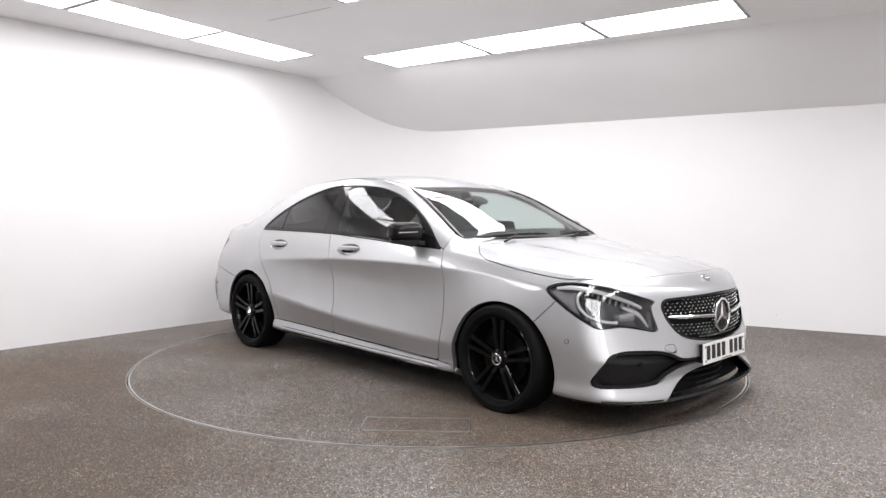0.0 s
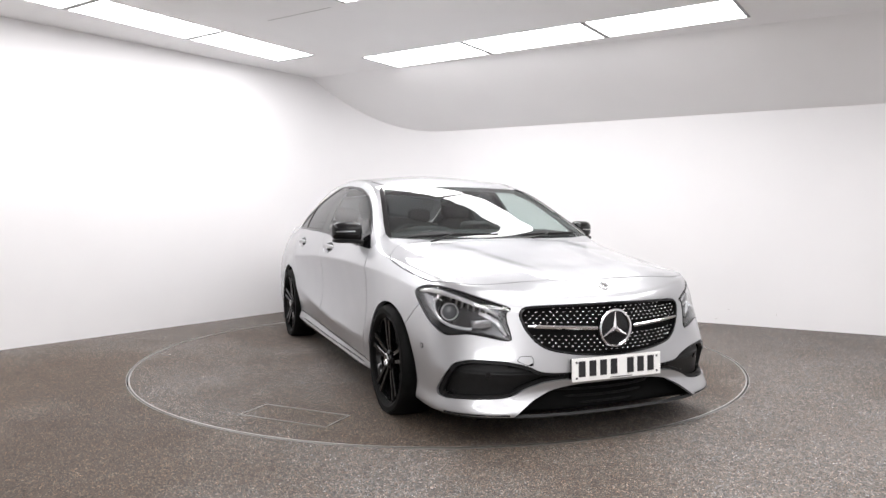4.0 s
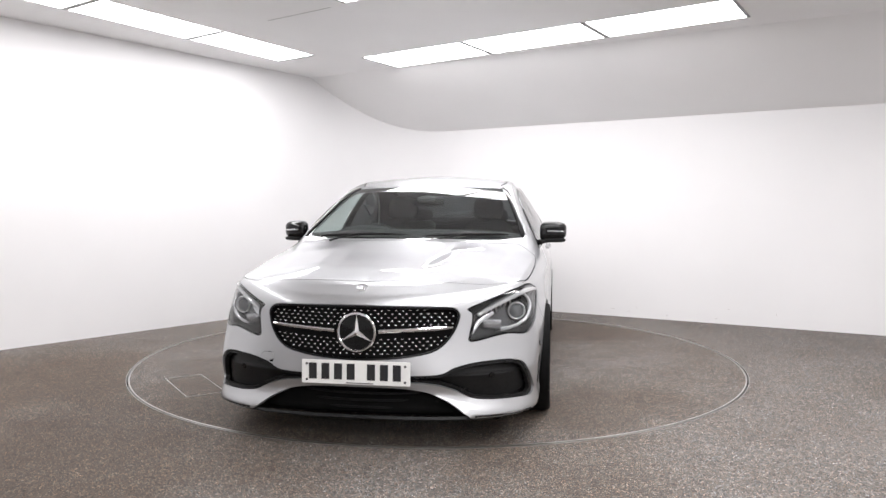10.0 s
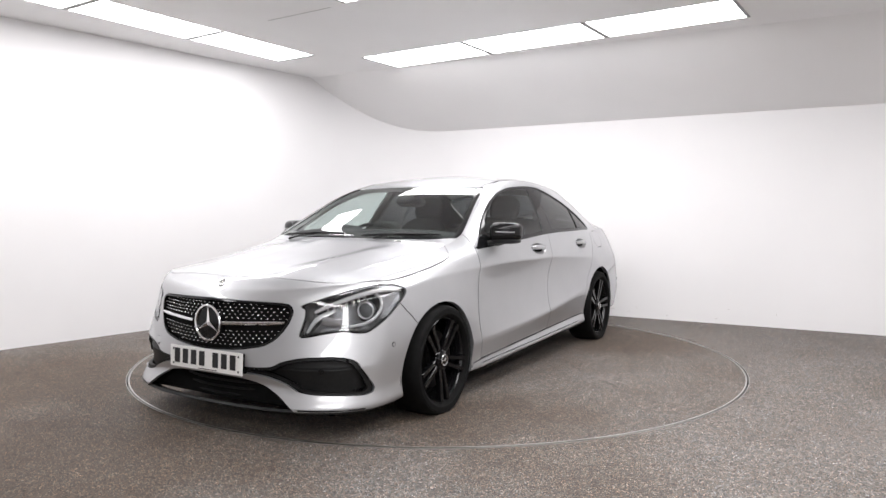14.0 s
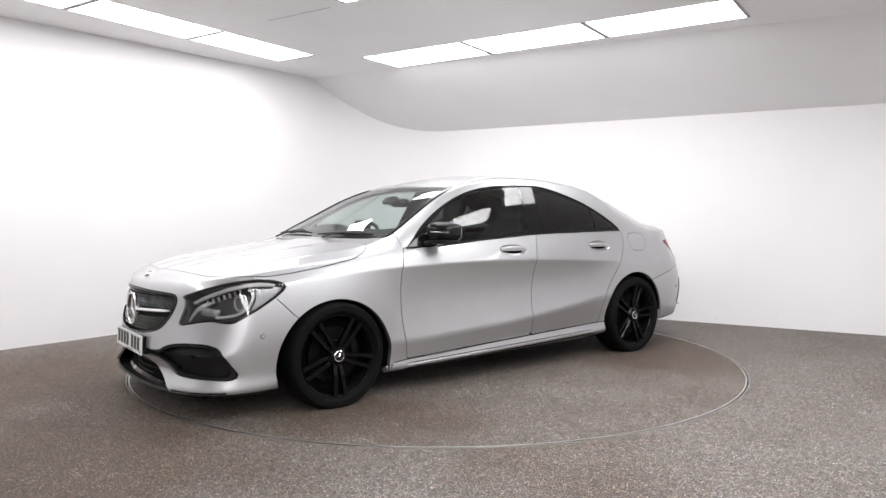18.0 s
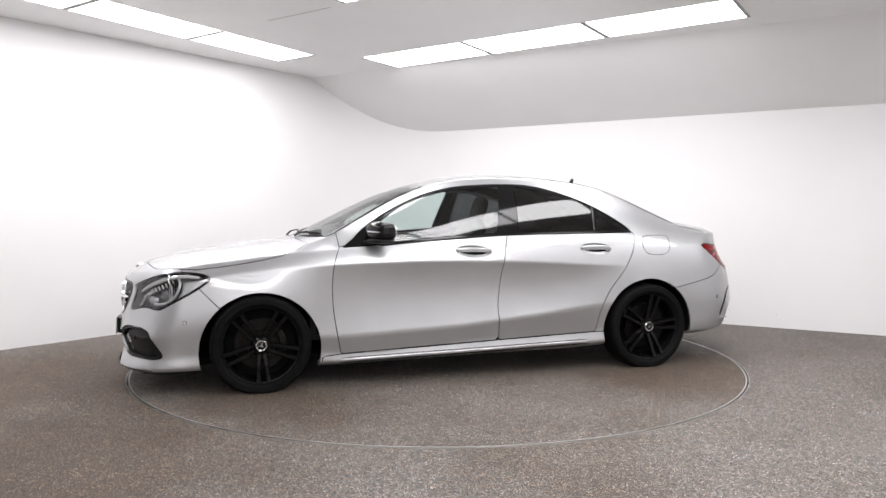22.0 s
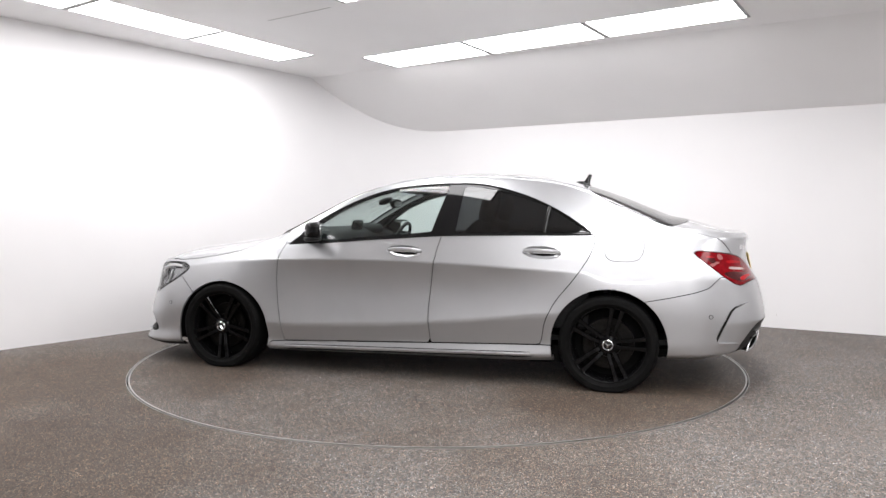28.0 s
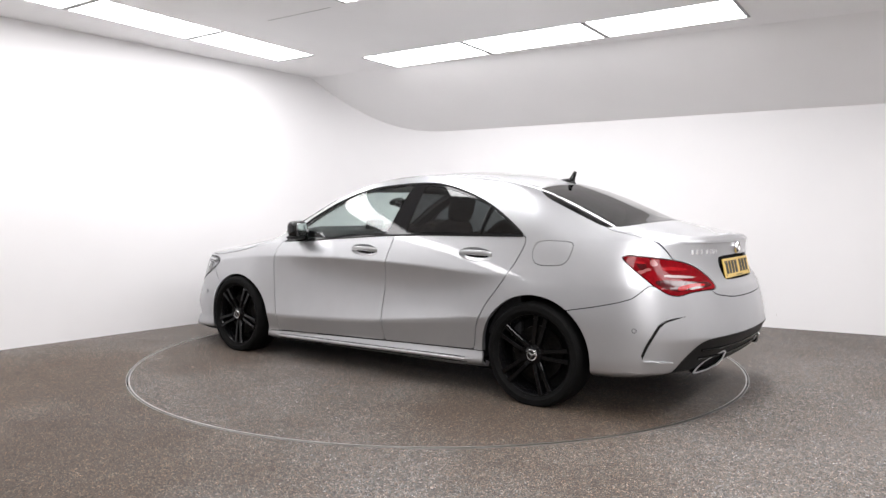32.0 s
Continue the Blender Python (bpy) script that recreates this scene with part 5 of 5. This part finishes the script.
# ---------------------------------------------------------------- mirrors, aerial, wipers
for sgn in (1, -1):
    def shape(q):
        t = q.y / 0.088                                     # -1 inboard, 1 outboard
        k = 1.0 - 0.10 * max(0.0, t) ** 2
        x = (q.x * k - 0.020 * max(0, t) ** 2 if q.x > 0 else q.x * 0.95) - 0.030 * t
        z = q.z * k * (1 - 0.09 * t) * (1.0 - 0.25 * max(0.0, q.x / 0.064) ** 2) + 0.004 * t
        return Vector((x, q.y * sgn, z))
    mid = Vector((0.612, 0.897 * sgn, 0.982))
    mirror = put("door_mirror", blob(0.064, 0.088, 0.064, 4.2, 48, 28, shape), GLOSS_BLACK, car, "gloss black door mirror", Matrix.Translation(mid), True, 60)
    put("mirror_base", blob(0.064, 0.083, 0.016, 3.0, 32, 10, lambda q: Vector((q.x - 0.030 * q.y / 0.088, q.y * sgn, q.z + 0.004))), MATT_BLACK, mirror, "", Matrix.Translation((0.004, 0, -0.062)))
    put("mirror_arm", sweep([(0.07, -0.10 * sgn, -0.070), (0.04, -0.06 * sgn, -0.064), (0.01, 0.0, -0.058)], 0.07, 0.026, [1.2, 1, 0.9], (0, 0, 1), 12), MATT_BLACK, mirror)
    put("mirror_glass", blob(0.004, 0.070, 0.048, 4.0, 32, 12, lambda q: Vector((q.x - 0.030 * q.y / 0.088, q.y * sgn, q.z))), CHROME, mirror, "mirror glass", Matrix.Translation((-0.060, 0.0, 0.0)))
    put("indicator_strip", sweep([(0.074, -0.04 * sgn, 0.004), (0.054, 0.02 * sgn, 0.002), (0.018, 0.068 * sgn, 0.0)], 0.018, 0.010, [0.7, 1, 0.6], (0, 0, 1), 10), SATIN, mirror, "slim indicator strip")
roof_z = on_skin("top", -1.13, 0.0)[0].z
slope = (on_skin("top", -1.17, 0.0)[0].z - on_skin("top", -1.08, 0.0)[0].z) / -0.09


def roof_base(q):
    t = q.x / 0.056                                         # 1 at the pointed front
    k = 1 - 0.55 * max(0.0, t) ** 1.5
    return Vector((q.x, q.y * k, max(q.z, -0.004) * (1 - 0.6 * max(0.0, t)) + slope * q.x))


aerial = put("aerial_fin", blob(0.056, 0.030, 0.024, 2.2, 32, 14, roof_base), GLOSS_BLACK, car, "small black aerial with upright blade", Matrix.Translation((-1.125, 0, roof_z)))
put("aerial_blade", sweep([(-0.026, 0, 0.010), (-0.034, 0, 0.030), (-0.044, 0, 0.052), (-0.050, 0, 0.066), (-0.051, 0, 0.069)], 0.040, 0.013, [1.25, 0.9, 0.72, 0.62, 0.4], (0, 1, 0), 12, 2.6), GLOSS_BLACK, aerial)


def on_top(x, y, lift):
    p, n = on_skin("top", x, y)
    return p + n * lift


for y0, y1, x0, x1 in ((-0.62, -0.02, 0.99, 1.04), (0.10, 0.62, 1.06, 0.95)):
    pts = [on_top(x0 + (x1 - x0) * k / 8, y0 + (y1 - y0) * k / 8, 0.014) for k in range(9)]
    w = put("wiper", sweep(pts, 0.012, 0.014, [0.5] + [1] * 7 + [0.5], (0, 0, 1), 8), MATT_BLACK, car, "black windscreen wiper")
    put("wiper_arm", sweep([on_top(1.085, y1 * 0.2 + y0 * 0.8, 0.008), on_top(1.06, y0 * 0.6 + y1 * 0.4, 0.026), on_top(x0 * 0.5 + x1 * 0.5, (y0 + y1) / 2, 0.022)], 0.014, 0.010, [1.2, 1, 0.7], (0, 0, 1), 8), MATT_BLACK, w)
# cowl under the wipers
cow = clip(FULL, region(FULL[0], top_plane(FULL[0]), [(1.125, -0.2), (1.125, 0), (1.115, 0.3), (1.085, 0.58), (1.05, 0.69), (0.98, 0.70), (0.93, 0.705), (1.00, 0.55), (1.05, 0.3), (1.065, 0), (1.065, -0.2)], (FULL[0][:, 2] > 0.88) & (FULL[0][:, 0] > 0.8), 0), -1)
tri_object("cowl", *offset(cow, 0.010), MATT_BLACK, car, "black cowl under wipers")

# ---------------------------------------------------------------- wheels
def wheel(name, x, left, spin):
    w = new(name)
    w.parent = car
    w.matrix_basis = Matrix.Translation((x, HUB_Y * left, HUB_Z)) @ Matrix.Rotation(0 if left > 0 else math.pi, 4, "Z")
    R = 0.3055
    tv, tf = lathe([(0.224, -0.195), (0.236, -0.205), (0.262, -0.206), (0.289, -0.200), (0.299, -0.188), (0.3045, -0.165), (R, -0.130), (R, -0.055), (0.3045, -0.024), (0.299, -0.004), (0.292, 0.006), (0.2885, 0.0095), (0.2865, 0.0105), (0.2845, 0.0085), (0.280, 0.012), (0.262, 0.012), (0.256, 0.0125), (0.254, 0.010), (0.248, 0.006), (0.238, -0.002), (0.232, -0.012)], 96)
    flat = []
    for v in tv:
        z = v[2]
        low = -HUB_Z + 0.0015
        flat.append((v[0], v[1] + (0.006 if z < low + 0.05 and v[1] > -0.02 else 0.0) * min(1, (low + 0.05 - z) / 0.05), max(z, low)))
    put("tyre", (flat, tf), RUBBER, w, "low black tyre")
    barrel = lathe([(0.236, 0.000), (0.240, -0.004), (0.238, -0.010), (0.229, -0.012), (0.222, -0.024), (0.216, -0.060), (0.205, -0.15), (0.224, -0.198)], 96)
    rim = put("rim", barrel, GLOSS_BLACK, w, "gloss black alloy rim")
    put("rim_back", lathe([(0.06, -0.115), (0.214, -0.125)], 48), INNER, rim, "dark inside of rim")
    spoke_hub = put("hub", lathe([(0.0001, -0.010), (0.030, -0.010), (0.036, -0.006), (0.052, -0.012), (0.060, -0.024), (0.058, -0.07)], 48), BLACK_RIM, w)
    for k in range(5):
        a = radians(spin + 72 * k)
        d = Vector((math.cos(a), 0, math.sin(a)))
        t = Vector((-math.sin(a), 0, math.cos(a)))
        for sgn in (1, -1):
            pts, tap = [], []
            for q, (r, o, y, s) in enumerate(((0.045, 0.013, -0.026, 1.0), (0.085, 0.020, -0.018, 0.95), (0.135, 0.024, -0.012, 0.9), (0.185, 0.028, -0.009, 0.95), (0.228, 0.032, -0.008, 1.2))):
                pts.append(d * r + t * (o * sgn) + Vector((0, y - 0.010, 0)))
                tap.append(s)
            put("spoke", sweep(pts, 0.027, 0.036, tap, (0, 1, 0), 8, 7.0), BLACK_RIM, w, "", None, True, 25)
        bx = Vector((math.cos(a + radians(36)), 0, math.sin(a + radians(36)))) * 0.049
        put("wheel_bolt", [( [Vector(v) for v in lathe([(0.0001, 0.0), (0.006, 0.0), (0.009, -0.003), (0.009, -0.03)], 6)[0]] ), lathe([(0.0001, 0.0), (0.006, 0.0), (0.009, -0.003), (0.009, -0.03)], 6)[1]], BLACK_RIM, w, "", Matrix.Translation(bx + Vector((0, -0.006, 0))))
    cap = put("hub_cap", lathe([(0.0001, 0.004), (0.024, 0.003), (0.032, 0.0), (0.034, -0.008)], 40), GLOSS_BLACK, w, "round hub cap with bright ring")
    put("cap_ring", lathe([(0.027, 0.0035), (0.030, 0.0045), (0.033, 0.002), (0.0335, -0.002)], 40), CHROME, cap)
    for k in range(3):
        a = math.pi / 2 + k * 2 * math.pi / 3 + radians(spin * 0.4)
        d, s = Vector((math.cos(a), 0, math.sin(a))), Vector((-math.sin(a), 0, math.cos(a)))
        up = Vector((0, 1, 0))
        v = [d * 0.027 + up * 0.0045, s * 0.0045 + up * 0.004, -s * 0.0045 + up * 0.004, up * 0.008]
        put("cap_arm", (v, [(0, 3, 1), (0, 2, 3), (1, 3, 2)]), CHROME, cap, "", None, False)
    put("brake_disc", lathe([(0.05, -0.055), (0.08, -0.055), (0.085, -0.072), (0.158, -0.072), (0.160, -0.090), (0.08, -0.09)], 64), DISC_IRON, w, "iron brake disc")
    a = radians(170 if x > 0 else 20)
    put("brake_caliper", sweep([Vector((0.135 * math.cos(a + u), -0.075, 0.135 * math.sin(a + u))) for u in (-0.45, -0.22, 0, 0.22, 0.45)], 0.055, 0.05, [0.85, 1, 1, 1, 0.85], (0, 1, 0), 10), DISC_IRON, w, "grey brake caliper")
    return w


wheel("front_wheel", HUB_X, 1, 51)
wheel("rear_wheel", -HUB_X, 1, 176)
wheel("front_wheel", HUB_X, -1, 20)
wheel("rear_wheel", -HUB_X, -1, 20)
# dark liners in the wheel openings
for (cx, cz), r in ARCHES:
    for left in (1, -1):
        v, f = [], []
        n = 40
        for i in range(n + 1):
            a = math.pi * (-0.05 + 1.10 * i / n)
            for y in (0.45, 0.835):
                v.append((cx + (r + 0.010) * math.cos(a), y * left, cz + (r + 0.010) * math.sin(a)))
        for i in range(n):
            f.append((2 * i, 2 * i + 1, 2 * i + 3, 2 * i + 2))
        b = len(v)
        v.append((cx, 0.45 * left, cz))
        f += [(2 * i, 2 * i + 2, b) for i in range(n)]
        put("wheel_liner", (v, f), INNER, car, "black wheel housing liner")
# underbody
under = [(1.95, -0.60), (1.95, 0.60), (1.0, 0.74), (-1.0, 0.76), (-1.72, 0.70), (-2.10, 0.50), (-2.10, -0.50), (-1.72, -0.70), (-1.0, -0.76), (1.0, -0.74)][::-1]
lows = [0.29 if x < -2 else 0.21 if x < -1.5 else 0.145 for x, y in under]
link("underbody", prism("underbody", under, lows, [z + 0.05 for z in lows], INNER), car, "black underbody")

# ---------------------------------------------------------------- cabin
def seat(name, x, y, wide, label):
    s = put(name, blob(0.24, wide / 2, 0.075, 3.2, 32, 14, lambda q: Vector((q.x, q.y, q.z + 0.03 * (q.x / 0.24) ** 2 + 0.02 * abs(q.y / (wide / 2)) ** 3))), LEATHER, car, label, Matrix.Translation((x, y, 0.46)))
    put("seat_back", blob(0.075, wide / 2, 0.33, 3.2, 32, 18, lambda q: Vector((q.x - 0.03 * (q.z / 0.33) + 0.025 * abs(q.y / (wide / 2)) ** 3, q.y * (1 - 0.12 * max(0, q.z / 0.33)), q.z))), LEATHER, s, "", pose(-0.27, 0, 0.30, 0, -22, 0))
    return s


for y in (0.36, -0.36):
    s = seat("front_seat", -0.05, y, 0.50, "black leather front seat with integrated headrest")
    put("headrest", blob(0.045, 0.125, 0.105, 3.0, 28, 14), LEATHER, s, "", pose(-0.44, 0, 0.68, 0, -16, 0))
s = seat("rear_bench", -0.92, 0.0, 1.20, "black leather rear bench")
for y in (0.36, -0.36):
    put("headrest", blob(0.04, 0.11, 0.07, 3.0, 24, 12), LEATHER, s, "", pose(-0.40, y, 0.62, 0, -20, 0))
dash = put("dashboard", sweep([(0.78, -0.68, 0.86), (0.82, -0.4, 0.885), (0.83, 0.0, 0.885), (0.82, 0.4, 0.885), (0.78, 0.68, 0.86)], 0.42, 0.22, None, (0, 0, 1), 20, 3.0), DASH, car, "black dashboard")
put("instrument_hood", blob(0.11, 0.17, 0.05, 2.4, 28, 12), DASH, dash, "", Matrix.Translation((0.70, -0.36, 0.97)))
put("screen", blob(0.008, 0.11, 0.06, 5.0, 24, 10), GLOSS_BLACK, dash, "central display", pose(0.66, 0.0, 0.99, 0, -10, 0))
link("cabin_floor", bm_mesh("cabin_floor", box_bm(2.9, 1.46, 0.03, (-0.4, 0, 0.30)), DASH), car)
link("firewall", bm_mesh("firewall", box_bm(0.04, 1.46, 0.56, (1.02, 0, 0.60)), DASH), car)
link("parcel_shelf", bm_mesh("parcel_shelf", box_bm(0.50, 1.20, 0.03, (-1.52, 0, 0.985), 0.01), DASH), car, "black parcel shelf")
link("boot_bulkhead", bm_mesh("boot_bulkhead", box_bm(0.04, 1.40, 0.66, (-1.33, 0, 0.63)), DASH), car)
for left in (1, -1):
    link("door_card", bm_mesh("door_card", box_bm(2.05, 0.05, 0.55, (-0.20, 0.765 * left, 0.645), 0.015), DASH), car, "black door lining")
sw = put("steering_wheel", lathe([(0.172 + 0.014 * math.cos(a), 0.014 * math.sin(a)) for a in np.linspace(0, 2 * math.pi, 13)], 48), LEATHER, car, "black leather steering wheel", pose(0.42, -0.36, 0.86, 0, 0, 90) @ pose(0, 0, 0, -24, 0, 0))
put("steering_boss", blob(0.06, 0.03, 0.05, 2.6, 24, 10), DASH, sw)
for a in (0, 180, 270):
    c, q = math.cos(radians(a)), math.sin(radians(a))
    put("steering_arm", sweep([(0.05 * c, 0, 0.04 * q), (0.165 * c, 0, 0.165 * q)], 0.016, 0.03, None, (0, 1, 0), 8), SATIN, sw)
im = put("interior_mirror", blob(0.022, 0.115, 0.034, 3.2, 28, 12), GLOSS_BLACK, car, "black interior mirror", Matrix.Translation((0.33, 0.0, 1.178)))
put("sensor_housing", blob(0.055, 0.065, 0.022, 2.6, 24, 10), MATT_BLACK, im, "", pose(0.085, 0, 0.018, 0, 24, 0))
tri_object("headliner", *offset(roof, 0.032), worn("headliner_grey", (0.30, 0.29, 0.28), 0.9, 0, 0.1, 60), car, "pale headliner")


def motions():
    turns, stands = [], []
    for i in range(17):
        t = 2.0 * i
        m = Matrix.Rotation(radians(TURN_0 + TURN_RATE * t), 4, "Z")
        turns.append((t, m))
        stands.append((t, m @ Matrix.Translation((CAR_X, CAR_Y, 0.0))))
    walk(turntable, turns)
    walk(car, stands)


motions()
